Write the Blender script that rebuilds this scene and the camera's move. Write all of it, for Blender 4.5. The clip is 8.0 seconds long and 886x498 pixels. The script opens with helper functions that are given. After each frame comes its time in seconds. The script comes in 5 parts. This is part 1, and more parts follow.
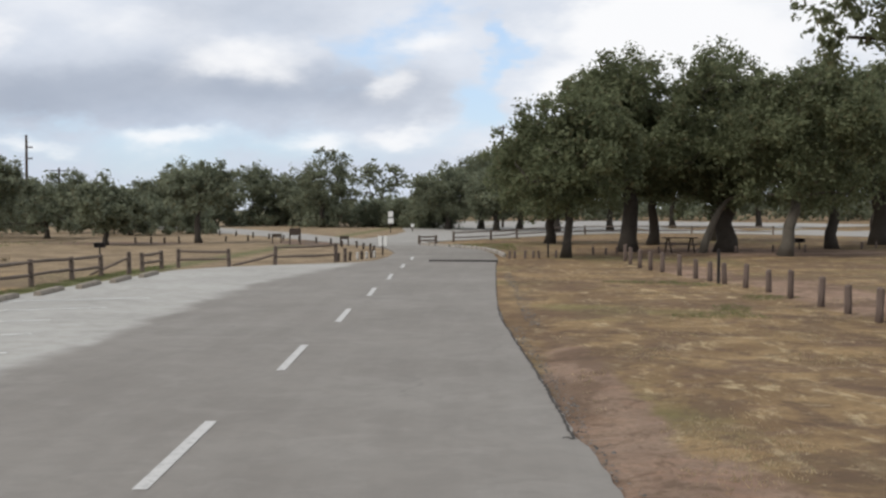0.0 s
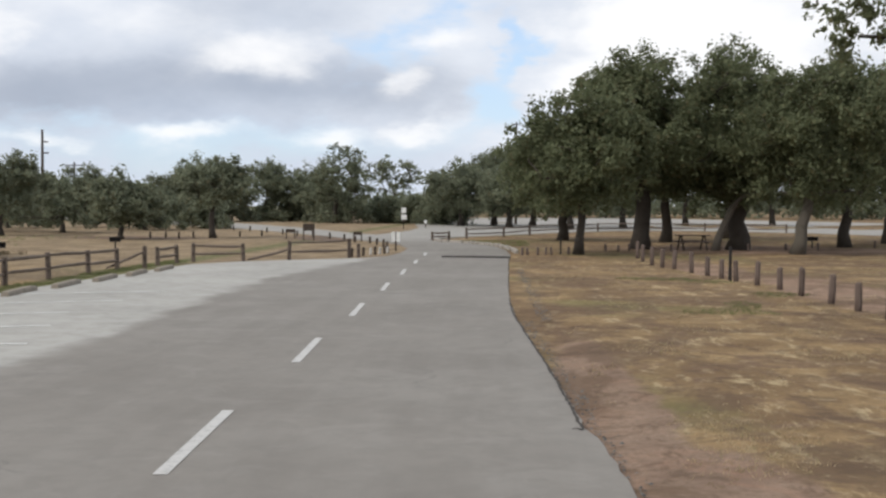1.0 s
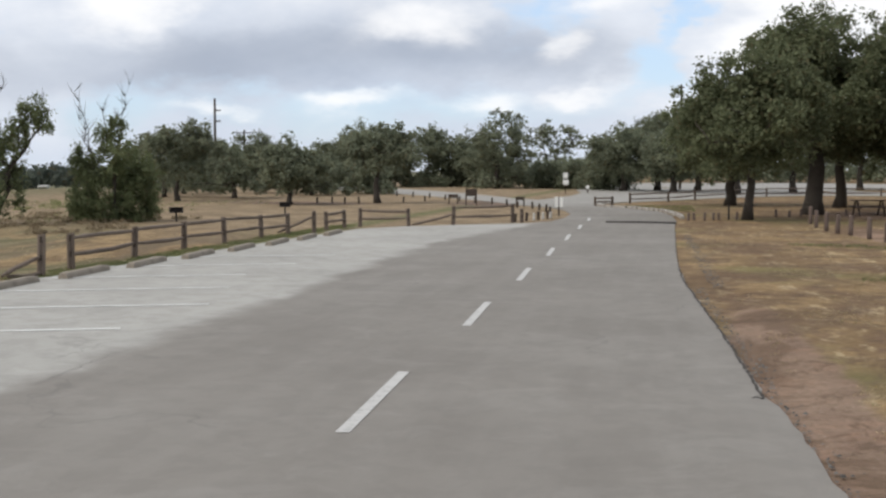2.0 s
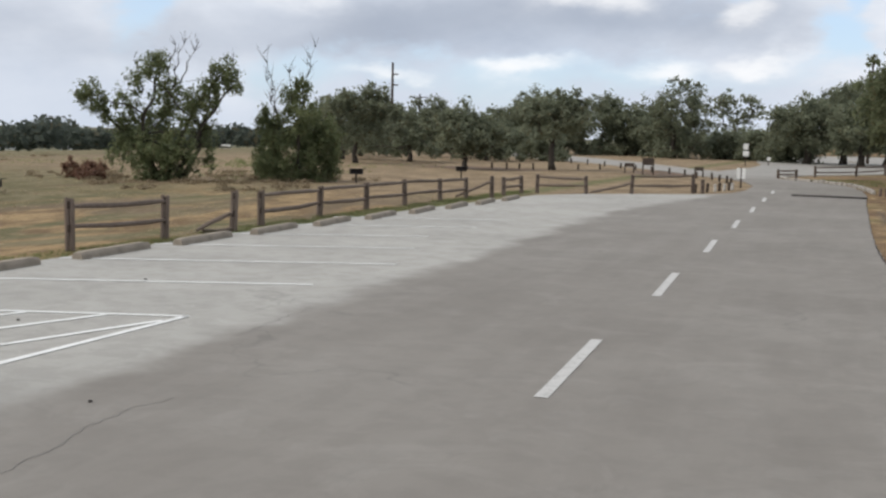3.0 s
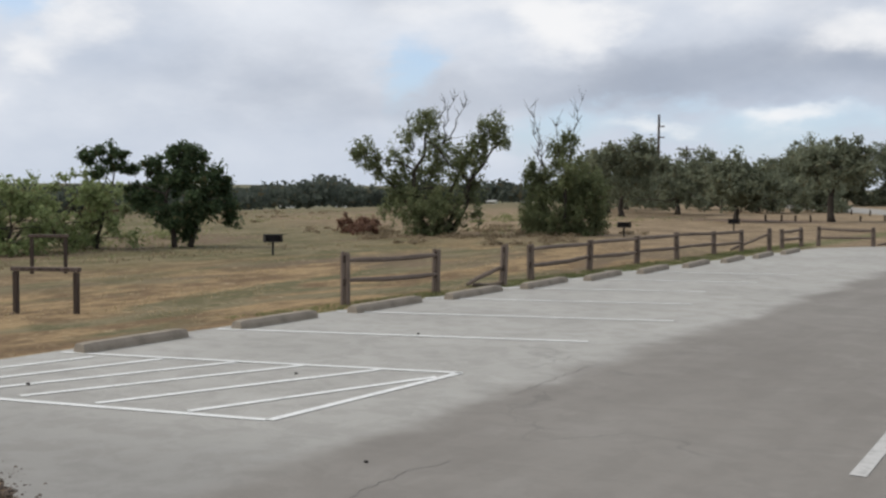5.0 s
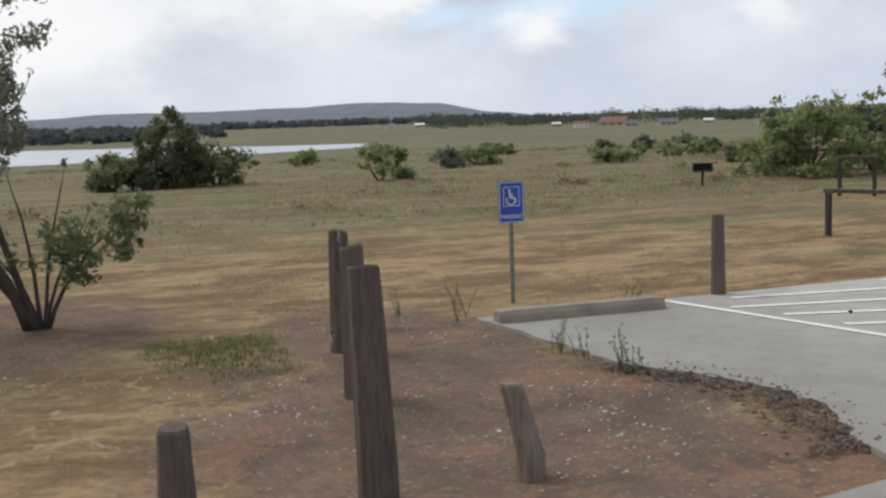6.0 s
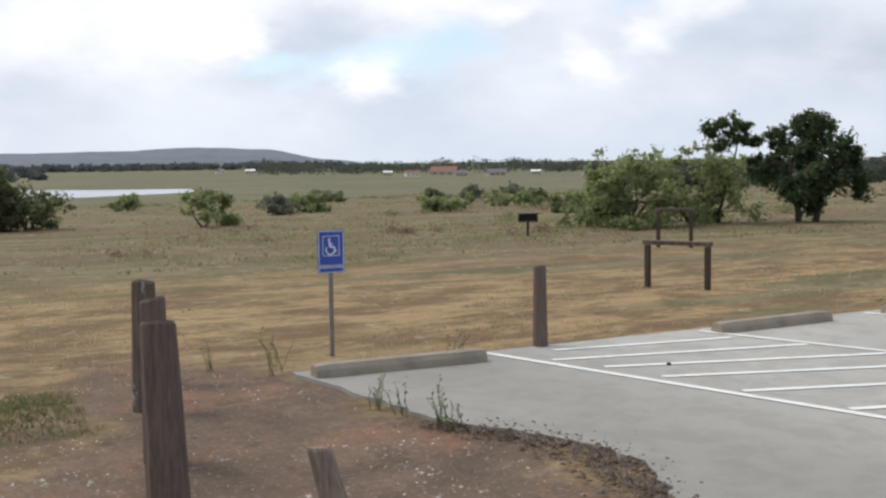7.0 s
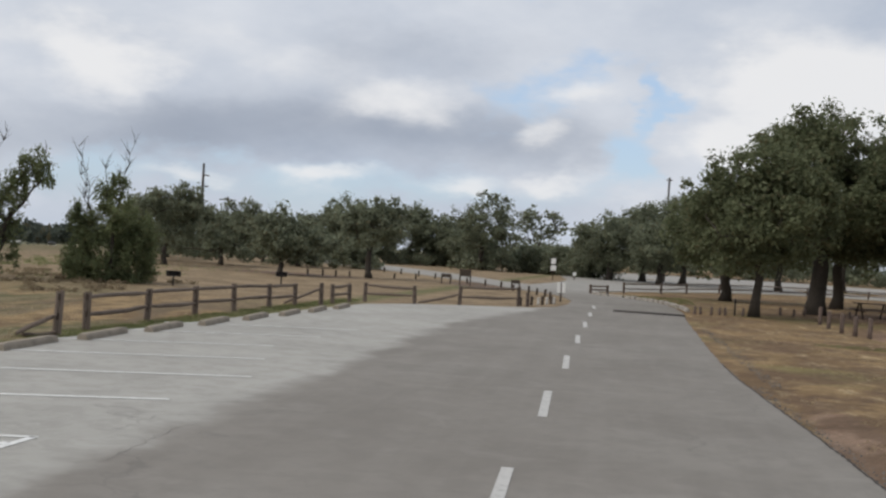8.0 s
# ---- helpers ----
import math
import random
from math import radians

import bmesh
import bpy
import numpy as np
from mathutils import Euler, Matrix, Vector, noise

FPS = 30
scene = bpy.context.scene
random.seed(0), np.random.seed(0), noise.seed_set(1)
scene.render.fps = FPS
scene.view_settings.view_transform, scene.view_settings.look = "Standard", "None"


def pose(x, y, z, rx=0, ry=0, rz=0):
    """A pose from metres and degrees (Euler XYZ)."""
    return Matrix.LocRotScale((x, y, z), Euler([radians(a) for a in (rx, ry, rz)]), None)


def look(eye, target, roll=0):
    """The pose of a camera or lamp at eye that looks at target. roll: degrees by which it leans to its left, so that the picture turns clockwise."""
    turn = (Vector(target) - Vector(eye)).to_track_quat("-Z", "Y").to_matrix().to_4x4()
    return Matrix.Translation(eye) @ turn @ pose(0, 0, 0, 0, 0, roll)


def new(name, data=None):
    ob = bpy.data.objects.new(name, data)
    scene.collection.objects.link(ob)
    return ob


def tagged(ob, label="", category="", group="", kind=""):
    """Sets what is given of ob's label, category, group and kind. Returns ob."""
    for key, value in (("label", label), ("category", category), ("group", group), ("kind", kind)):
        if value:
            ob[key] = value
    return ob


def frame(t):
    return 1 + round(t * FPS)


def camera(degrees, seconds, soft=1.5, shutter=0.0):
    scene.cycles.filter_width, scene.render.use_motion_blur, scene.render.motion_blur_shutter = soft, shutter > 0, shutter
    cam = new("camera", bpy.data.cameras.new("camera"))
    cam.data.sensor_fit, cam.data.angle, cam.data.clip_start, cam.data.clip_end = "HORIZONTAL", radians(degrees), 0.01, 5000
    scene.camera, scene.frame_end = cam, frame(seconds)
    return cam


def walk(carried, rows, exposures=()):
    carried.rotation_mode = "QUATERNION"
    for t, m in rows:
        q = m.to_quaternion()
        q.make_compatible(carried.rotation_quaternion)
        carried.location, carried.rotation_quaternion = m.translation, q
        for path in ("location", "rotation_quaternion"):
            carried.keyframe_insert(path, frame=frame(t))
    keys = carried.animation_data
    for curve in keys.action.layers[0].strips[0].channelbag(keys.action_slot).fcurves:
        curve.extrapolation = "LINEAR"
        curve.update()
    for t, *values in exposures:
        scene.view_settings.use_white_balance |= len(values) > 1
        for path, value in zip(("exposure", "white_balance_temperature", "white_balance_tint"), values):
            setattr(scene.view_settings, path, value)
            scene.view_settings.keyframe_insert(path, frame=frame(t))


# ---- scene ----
cam = camera(42.0, 8.0, soft=2.5)
PATH = [
    (0.0, pose(0.000, 0.000, 2.250, 87.93, -0.07, 1.51)),
    (0.5, pose(0.013, -0.114, 2.243, 87.74, -0.15, 1.88)),
    (1.0, pose(0.005, -0.242, 2.233, 87.76, -0.39, 2.16)),
    (1.5, pose(0.001, -0.203, 2.233, 87.54, -0.29, 4.12)),
    (2.0, pose(-0.149, -0.241, 2.218, 86.01, -0.14, 10.07)),
    (2.2, pose(-0.202, -0.324, 2.204, 85.33, -0.29, 12.72)),
    (3.3, pose(-0.542, -0.110, 2.169, 84.20, -1.53, 18.90)),
    (3.5, pose(-0.568, -0.047, 2.160, 84.40, -1.60, 18.85)),
    (4.0, pose(-0.698, -0.019, 2.154, 84.99, -2.12, 20.53)),
    (4.2, pose(-0.742, 0.045, 2.154, 85.22, -1.97, 23.22)),
    (4.5, pose(-0.776, 0.160, 2.153, 85.78, -1.02, 27.14)),
    (5.0, pose(-0.897, 0.315, 2.119, 86.76, -0.44, 31.47)),
    (5.2, pose(-1.278, 0.558, 2.070, 86.29, -1.02, 33.54)),
    (6.3, pose(-1.672, 0.500, 2.056, 83.32, 2.55, 79.26)),
    (6.5, pose(-1.737, 0.470, 2.041, 83.34, 2.25, 80.73)),
    (6.8, pose(-1.874, 0.642, 2.047, 83.80, 1.65, 72.70)),
    (7.0, pose(-1.943, 0.813, 2.050, 85.59, 0.79, 61.06)),
    (7.2, pose(-1.964, 0.903, 2.013, 87.80, -0.17, 48.70)),
    (7.3, pose(-1.965, 0.914, 2.000, 88.25, -0.58, 43.34)),
    (7.5, pose(-1.791, 0.886, 2.058, 89.17, -1.27, 30.04)),
    (7.7, pose(-1.792, 0.801, 2.103, 89.92, -2.05, 18.30)),
    (8.0, pose(-1.796, 0.610, 2.115, 90.00, -3.46, 8.63)),
]
walk(cam, PATH, [(0.0, 0.0), (1.0, 0.07), (2.0, 0.06), (3.5, 0.02), (4.5, -0.04), (5.2, -0.1), (6.4, 0.03), (7.0, 0.15), (7.5, -0.17), (8.0, -0.25)])

# ---------------------------------------------------------------- world and sun
world = bpy.data.worlds.new("world")
scene.world = world
world.use_nodes = True
wt = world.node_tree
wt.nodes.clear()


def wn(kind, **inputs):
    n = wt.nodes.new(kind)
    for k, v in inputs.items():
        n.inputs[k].default_value = v
    return n


def wmath(op, a, b=None, clamp=False):
    n = wt.nodes.new("ShaderNodeMath")
    n.operation, n.use_clamp = op, clamp
    for i, v in enumerate((a, b)):
        if v is None:
            continue
        if isinstance(v, (int, float)):
            n.inputs[i].default_value = v
        else:
            wt.links.new(v, n.inputs[i])
    return n.outputs[0]


def wmix(f, a, b):
    n = wt.nodes.new("ShaderNodeMix")
    n.data_type = "RGBA"
    for i, v in ((0, f), (6, a), (7, b)):
        if isinstance(v, tuple):
            n.inputs[i].default_value = (*v, 1)
        elif isinstance(v, (int, float)):
            n.inputs[i].default_value = v
        else:
            wt.links.new(v, n.inputs[i])
    return n.outputs[2]


sky = wt.nodes.new("ShaderNodeTexSky")
sky.sky_type, sky.sun_disc = "NISHITA", False
SUN_EL, SUN_AZ = 48.0, 235.0
sky.sun_elevation, sky.sun_rotation = radians(SUN_EL), radians(SUN_AZ)
sky_blue = wt.nodes.new("ShaderNodeVectorMath")
sky_blue.operation = "SCALE"
wt.links.new(sky.outputs[0], sky_blue.inputs[0])
sky_blue.inputs[3].default_value = 0.15
tc = wt.nodes.new("ShaderNodeTexCoord")
sep = wt.nodes.new("ShaderNodeSeparateXYZ")
wt.links.new(tc.outputs["Generated"], sep.inputs[0])
squash = wt.nodes.new("ShaderNodeMapping")
squash.inputs["Scale"].default_value = (1.0, 1.0, 2.1)
squash.inputs["Location"].default_value = (0.35, 0.0, 0.1)
wt.links.new(tc.outputs["Generated"], squash.inputs[0])


def wnoise(scale, detail, rough, dist=0.0):
    n = wn("ShaderNodeTexNoise", Scale=scale, Detail=detail, Roughness=rough, Distortion=dist)
    wt.links.new(squash.outputs[0], n.inputs["Vector"])
    return n.outputs[0]


def wramp(v, lo, hi):
    n = wt.nodes.new("ShaderNodeMapRange")
    n.interpolation_type = "SMOOTHSTEP"
    wt.links.new(v, n.inputs[0])
    n.inputs[1].default_value, n.inputs[2].default_value = lo, hi
    return n.outputs[0]


def wvec(op, a, b):
    n = wt.nodes.new("ShaderNodeVectorMath")
    n.operation = op
    for i, v in enumerate((a, b)):
        if isinstance(v, tuple):
            n.inputs[i].default_value = v
        else:
            wt.links.new(v, n.inputs[i])
    return n.outputs["Value"] if op == "DOT_PRODUCT" else n.outputs[0]


# bearing to the left of north and height over the horizon, in degrees
az_deg = wmath("MULTIPLY", wmath("ARCTAN2", wmath("MULTIPLY", sep.outputs[0], -1.0), sep.outputs[1]), 57.2958)
el_deg = wmath("MULTIPLY", wmath("ARCSINE", sep.outputs[2]), 57.2958)
comb = wt.nodes.new("ShaderNodeCombineXYZ")
wt.links.new(az_deg, comb.inputs[0]), wt.links.new(el_deg, comb.inputs[1])
swirl = wn("ShaderNodeTexNoise", Scale=7.0, Detail=5, Roughness=0.6)
wt.links.new(squash.outputs[0], swirl.inputs["Vector"])
spot = wvec("ADD", comb.outputs[0], wvec("MULTIPLY", wvec("SUBTRACT", swirl.outputs["Color"], (0.5, 0.5, 0.5)), (9.0, 4.0, 0.0)))


def clouds(rows, ragged, lo, hi):
    """Cloud masses with ragged edges: bearing, height, half-width, half-height and weight of each."""
    total = None
    for a, e, sa, se, w in rows:
        d = wvec("MULTIPLY", wvec("SUBTRACT", spot, (a, e, 0.0)), (1 / sa, 1 / se, 0.0))
        g = wmath("MULTIPLY", wmath("EXPONENT", wmath("MULTIPLY", wvec("DOT_PRODUCT", d, d), -1.0)), w)
        total = g if total is None else wmath("ADD", total, g)
    return wramp(wmath("ADD", total, wmath("MULTIPLY", wmath("SUBTRACT", ragged, 0.5), 1.3)), lo, hi)


fleece = wnoise(9.0, 8, 0.55)
bulk = wramp(wnoise(2.2, 6, 0.5), 0.36, 0.64)
wisp = wramp(wnoise(5.0, 8, 0.6), 0.3, 0.7)
tone = wmath("ADD", wmath("MULTIPLY", bulk, 0.6), wmath("MULTIPLY", wisp, 0.4), True)
cloud = wmix(tone, (0.52, 0.59, 0.71), (0.85, 0.885, 0.95))
BELLIES = [(4, 5.6, 5.0, 1.9, 0.62), (13, 5.6, 6.5, 2.2, 0.8), (22, 5.2, 5.0, 1.8, 0.68), (10, 10.0, 8.0, 1.6, 0.55), (40, 5.0, 5.5, 2.6, 0.65), (31, 4.2, 5.0, 1.8, 0.7), (34, 9.0, 3.0, 1.5, 0.4), (52, 11.0, 6.0, 1.5, 0.6)]
cloud = wmix(wmath("MULTIPLY", clouds(BELLIES, wnoise(4.0, 7, 0.55), 0.1, 1.15), 0.85), cloud, (0.37, 0.42, 0.515))
GAPS = [(-2.0, 8.6, 0.8, 1.2, 0.9), (-1.2, 6.6, 0.8, 1.3, 0.9), (-0.2, 4.4, 1.4, 1.0, 0.9), (14, 2.7, 14.0, 1.1, 0.85), (62, 5.2, 5.0, 1.3, 0.9), (68.5, 4.4, 2.5, 0.8, 0.9), (51, 8.4, 2.2, 1.6, 0.8), (33, 5.4, 1.3, 1.5, 0.7), (78, 9.5, 4.0, 1.2, 0.6)]
gaps = clouds(GAPS, fleece, 0.2, 0.9)
PUFFS = [(-7, 9.0, 3.6, 2.8, 1.1), (-14, 8.0, 6.0, 5.0, 1.0), (-5.2, 5.6, 1.8, 1.2, 0.9), (11, 7.4, 3.4, 1.2, 0.8), (4.5, 5.9, 1.7, 0.9, 0.75), (1.8, 7.9, 2.2, 0.8, 0.75), (26, 7.8, 2.8, 1.8, 1.0), (31, 8.6, 4.0, 1.2, 0.6), (18, 9.0, 4.0, 1.0, 0.5), (42, 8.6, 3.0, 1.6, 0.5), (8, 2.9, 3.0, 0.6, 0.75), (14.5, 3.1, 2.4, 0.55, 0.75),
         (3, 3.3, 2.0, 0.6, 0.7), (21, 2.7, 2.5, 0.45, 0.7), (-1.5, 2.6, 1.5, 0.9, 0.6), (47.5, 7.6, 2.6, 1.7, 0.85), (54, 4.6, 1.8, 1.2, 0.8), (64.8, 4.2, 1.8, 1.1, 0.9), (59, 6.4, 1.6, 0.8, 0.6), (70.5, 5.6, 2.2, 1.2, 0.8), (50, 5.5, 1.5, 0.9, 0.6), (61, 9.2, 7.0, 2.4, 0.95), (75, 7.0, 6.0, 3.0, 0.8), (89, 5.0, 8.0, 4.5, 1.0), (104, 6.0, 10.0, 6.0, 1.0)]
puffs = clouds(PUFFS, fleece, 0.12, 1.0)
cover = wramp(wnoise(3.1, 8, 0.55), 0.33, 0.42)
sunward = wt.nodes.new("ShaderNodeVectorMath")
sunward.operation = "DOT_PRODUCT"
wt.links.new(tc.outputs["Generated"], sunward.inputs[0])
sunward.inputs[1].default_value = (math.sin(radians(SUN_AZ)) * math.cos(radians(SUN_EL)), math.cos(radians(SUN_AZ)) * math.cos(radians(SUN_EL)), math.sin(radians(SUN_EL)))
cloud = wmix(wramp(sunward.outputs["Value"], 0.35, 0.95), cloud, wmix(0.6, cloud, (1.2, 1.19, 1.17)))
haze = wramp(sep.outputs[2], 0.0, 0.07)
cloud = wmix(haze, wmix(0.5, cloud, (0.68, 0.74, 0.84)), cloud)
blue = wmix(0.5, sky_blue.outputs[0], (0.56, 0.74, 1.05))
full = wmix(wmath("MULTIPLY", cover, wmath("SUBTRACT", 1.0, wmath("MULTIPLY", gaps, 0.95))), blue, cloud)
full = wmix(wmath("MULTIPLY", puffs, 0.9), full, (1.0, 1.0, 1.01))
below = wramp(sep.outputs[2], -0.05, 0.0)
full = wmix(below, (0.22, 0.19, 0.14), full)
bg = wn("ShaderNodeBackground", Strength=1.0)
wt.links.new(full, bg.inputs[0])
wout = wt.nodes.new("ShaderNodeOutputWorld")
wt.links.new(bg.outputs[0], wout.inputs[0])

sun = new("sun", bpy.data.lights.new("sun", "SUN"))
sun.data.energy, sun.data.angle, sun.data.color = 1.9, radians(22), (1.0, 0.95, 0.87)
az = radians(SUN_AZ)
sun.matrix_world = look((40 * math.sin(az), 40 * math.cos(az), 40 * math.tan(radians(SUN_EL))), (0, 0, 0))


# ---------------------------------------------------------------- materials
class Mat:
    """A small builder of node materials."""

    def __init__(self, name, rough=0.9, spec=0.3):
        self.m = bpy.data.materials.new(name)
        self.m.use_nodes = True
        self.t = self.m.node_tree
        self.b = self.t.nodes["Principled BSDF"]
        self.b.inputs["Roughness"].default_value = rough
        self.b.inputs["Specular IOR Level"].default_value = spec
        self.co = self.t.nodes.new("ShaderNodeTexCoord").outputs["Object"]
        self.geo = self.t.nodes.new("ShaderNodeNewGeometry")

    def put(self, v, sock):
        if isinstance(v, tuple):
            sock.default_value = (*v, 1) if len(sock.default_value) == 4 and len(v) == 3 else v
        elif isinstance(v, (int, float)):
            sock.default_value = v
        else:
            self.t.links.new(v, sock)

    def place(self):
        return self.geo.outputs["Position"]

    def noise(self, scale, detail=4, rough=0.55, vec=None, stretch=None, dist=0.0):
        vec = vec or self.co
        if stretch:
            mp = self.t.nodes.new("ShaderNodeMapping")
            mp.inputs["Scale"].default_value = stretch
            self.t.links.new(vec, mp.inputs[0])
            vec = mp.outputs[0]
        n = self.t.nodes.new("ShaderNodeTexNoise")
        n.inputs["Scale"].default_value, n.inputs["Detail"].default_value = scale, detail
        n.inputs["Roughness"].default_value, n.inputs["Distortion"].default_value = rough, dist
        self.t.links.new(vec, n.inputs["Vector"])
        return n.outputs[0]

    def ramp(self, v, lo, hi, a=0.0, b=1.0):
        n = self.t.nodes.new("ShaderNodeMapRange")
        n.interpolation_type = "SMOOTHSTEP"
        self.put(v, n.inputs[0])
        for i, x in enumerate((lo, hi, a, b)):
            n.inputs[i + 1].default_value = x
        return n.outputs[0]

    def mix(self, f, a, b, mode="MIX"):
        n = self.t.nodes.new("ShaderNodeMix")
        n.data_type, n.blend_type = "RGBA", mode
        for i, v in ((0, f), (6, a), (7, b)):
            self.put(v, n.inputs[i])
        return n.outputs[2]

    def math(self, op, a, b=0.0, clamp=False):
        n = self.t.nodes.new("ShaderNodeMath")
        n.operation, n.use_clamp = op, clamp
        self.put(a, n.inputs[0]), self.put(b, n.inputs[1])
        return n.outputs[0]

    def xyz(self, v):
        n = self.t.nodes.new("ShaderNodeSeparateXYZ")
        self.t.links.new(v, n.inputs[0])
        return n.outputs

    def island(self):
        return self.geo.outputs["Random Per Island"]

    def rand(self):
        return self.t.nodes.new("ShaderNodeObjectInfo").outputs["Random"]

    def bump(self, height, strength=0.4, dist=0.02):
        n = self.t.nodes.new("ShaderNodeBump")
        n.inputs["Strength"].default_value, n.inputs["Distance"].default_value = strength, dist
        self.t.links.new(height, n.inputs["Height"])
        self.t.links.new(n.outputs[0], self.b.inputs["Normal"])

    def color(self, c):
        self.put(c, self.b.inputs["Base Color"])
        return self.m


def mat_pavement():
    k = Mat("pavement", 0.92, 0.25)
    p = k.place()
    x, y, _ = k.xyz(p)
    fine = k.noise(60, 3, 0.7, p)
    blotch = k.noise(0.35, 5, 0.6, p)
    wear = k.noise(1.0, 4, 0.6, p, (2.2, 0.18, 1))
    shift = k.math("MULTIPLY", k.math("SUBTRACT", k.noise(0.5, 4, 0.6, p), 0.5), 1.6)
    edge = k.math("SUBTRACT", k.math("ADD", k.math("ADD", x, 6.5), shift), k.ramp(y, 33, 48, 0.0, 1.8))
    west = k.ramp(edge, -0.22, 0.42)
    west = k.math("MAXIMUM", west, k.ramp(y, 46.5, 49.0))
    light = k.mix(k.ramp(blotch, 0.3, 0.7), (0.325, 0.314, 0.288), (0.392, 0.380, 0.350))
    dark = k.mix(k.ramp(blotch, 0.3, 0.7), (0.180, 0.164, 0.145), (0.215, 0.197, 0.175))
    dark = k.mix(k.ramp(wear, 0.35, 0.7, 0.0, 0.5), dark, (0.232, 0.214, 0.192))
    apron = k.math("MULTIPLY", k.ramp(k.math("ADD", y, shift), 8.6, 6.2), k.ramp(blotch, 0.25, 0.65, 0.35, 0.85))
    west = k.math("MULTIPLY", west, k.ramp(y, 60, 80, 1.0, 0.4))
    light = k.mix(apron, light, (0.215, 0.207, 0.192))
    c = k.mix(west, light, dark)
    c = k.mix(k.ramp(k.noise(0.13, 6, 0.65, p), 0.45, 0.7, 0.0, 0.30), c, (0.30, 0.285, 0.26))
    c = k.mix(k.ramp(k.noise(1.6, 6, 0.7, p), 0.55, 0.75, 0.0, 0.25), c, (0.15, 0.14, 0.13))
    c = k.mix(k.ramp(fine, 0.35, 0.75, 0.0, 0.22), c, (0.14, 0.135, 0.125))
    c = k.mix(k.ramp(k.noise(2.4, 7, 0.7, p, None, 0.5), 0.44, 0.60, 0.0, 0.22), c, (0.145, 0.132, 0.118))
    c = k.mix(k.ramp(k.noise(0.9, 6, 0.7, p, None, 0.8), 0.52, 0.62, 0.0, 0.09), c, (0.36, 0.345, 0.32))
    n = k.t.nodes.new("ShaderNodeTexVoronoi")
    n.feature = "DISTANCE_TO_EDGE"
    n.inputs["Scale"].default_value = 0.16
    warp = k.t.nodes.new("ShaderNodeVectorMath")
    warp.operation = "ADD"
    nz = k.t.nodes.new("ShaderNodeTexNoise")
    nz.inputs["Scale"].default_value, nz.inputs["Detail"].default_value = 0.8, 4
    k.t.links.new(p, nz.inputs["Vector"])
    sc = k.t.nodes.new("ShaderNodeVectorMath")
    sc.operation = "SCALE"
    sc.inputs[3].default_value = 2.6
    k.t.links.new(nz.outputs["Color"], sc.inputs[0])
    k.t.links.new(p, warp.inputs[0]), k.t.links.new(sc.outputs[0], warp.inputs[1])
    k.t.links.new(warp.outputs[0], n.inputs["Vector"])
    crack = k.math("MULTIPLY", k.ramp(n.outputs["Distance"], 0.0, 0.008, 1.0, 0.0), k.ramp(k.noise(0.25, 2, 0.5, p), 0.50, 0.62))
    c = k.mix(k.math("MULTIPLY", crack, 0.32), c, (0.09, 0.085, 0.08))
    k.bump(fine, 0.25, 0.01)
    return k.color(c)


def mat_paint():
    k = Mat("line_paint", 0.8, 0.3)
    p = k.place()
    worn = k.ramp(k.noise(9, 5, 0.7, p), 0.45, 0.75)
    return k.color(k.mix(worn, (0.46, 0.45, 0.43), (0.30, 0.29, 0.275)))


def mat_stall_paint():
    k = Mat("stall_paint", 0.75, 0.3)
    return k.color(k.mix(k.ramp(k.noise(5, 5, 0.7, k.place()), 0.45, 0.8), (0.68, 0.68, 0.66), (0.46, 0.46, 0.44)))


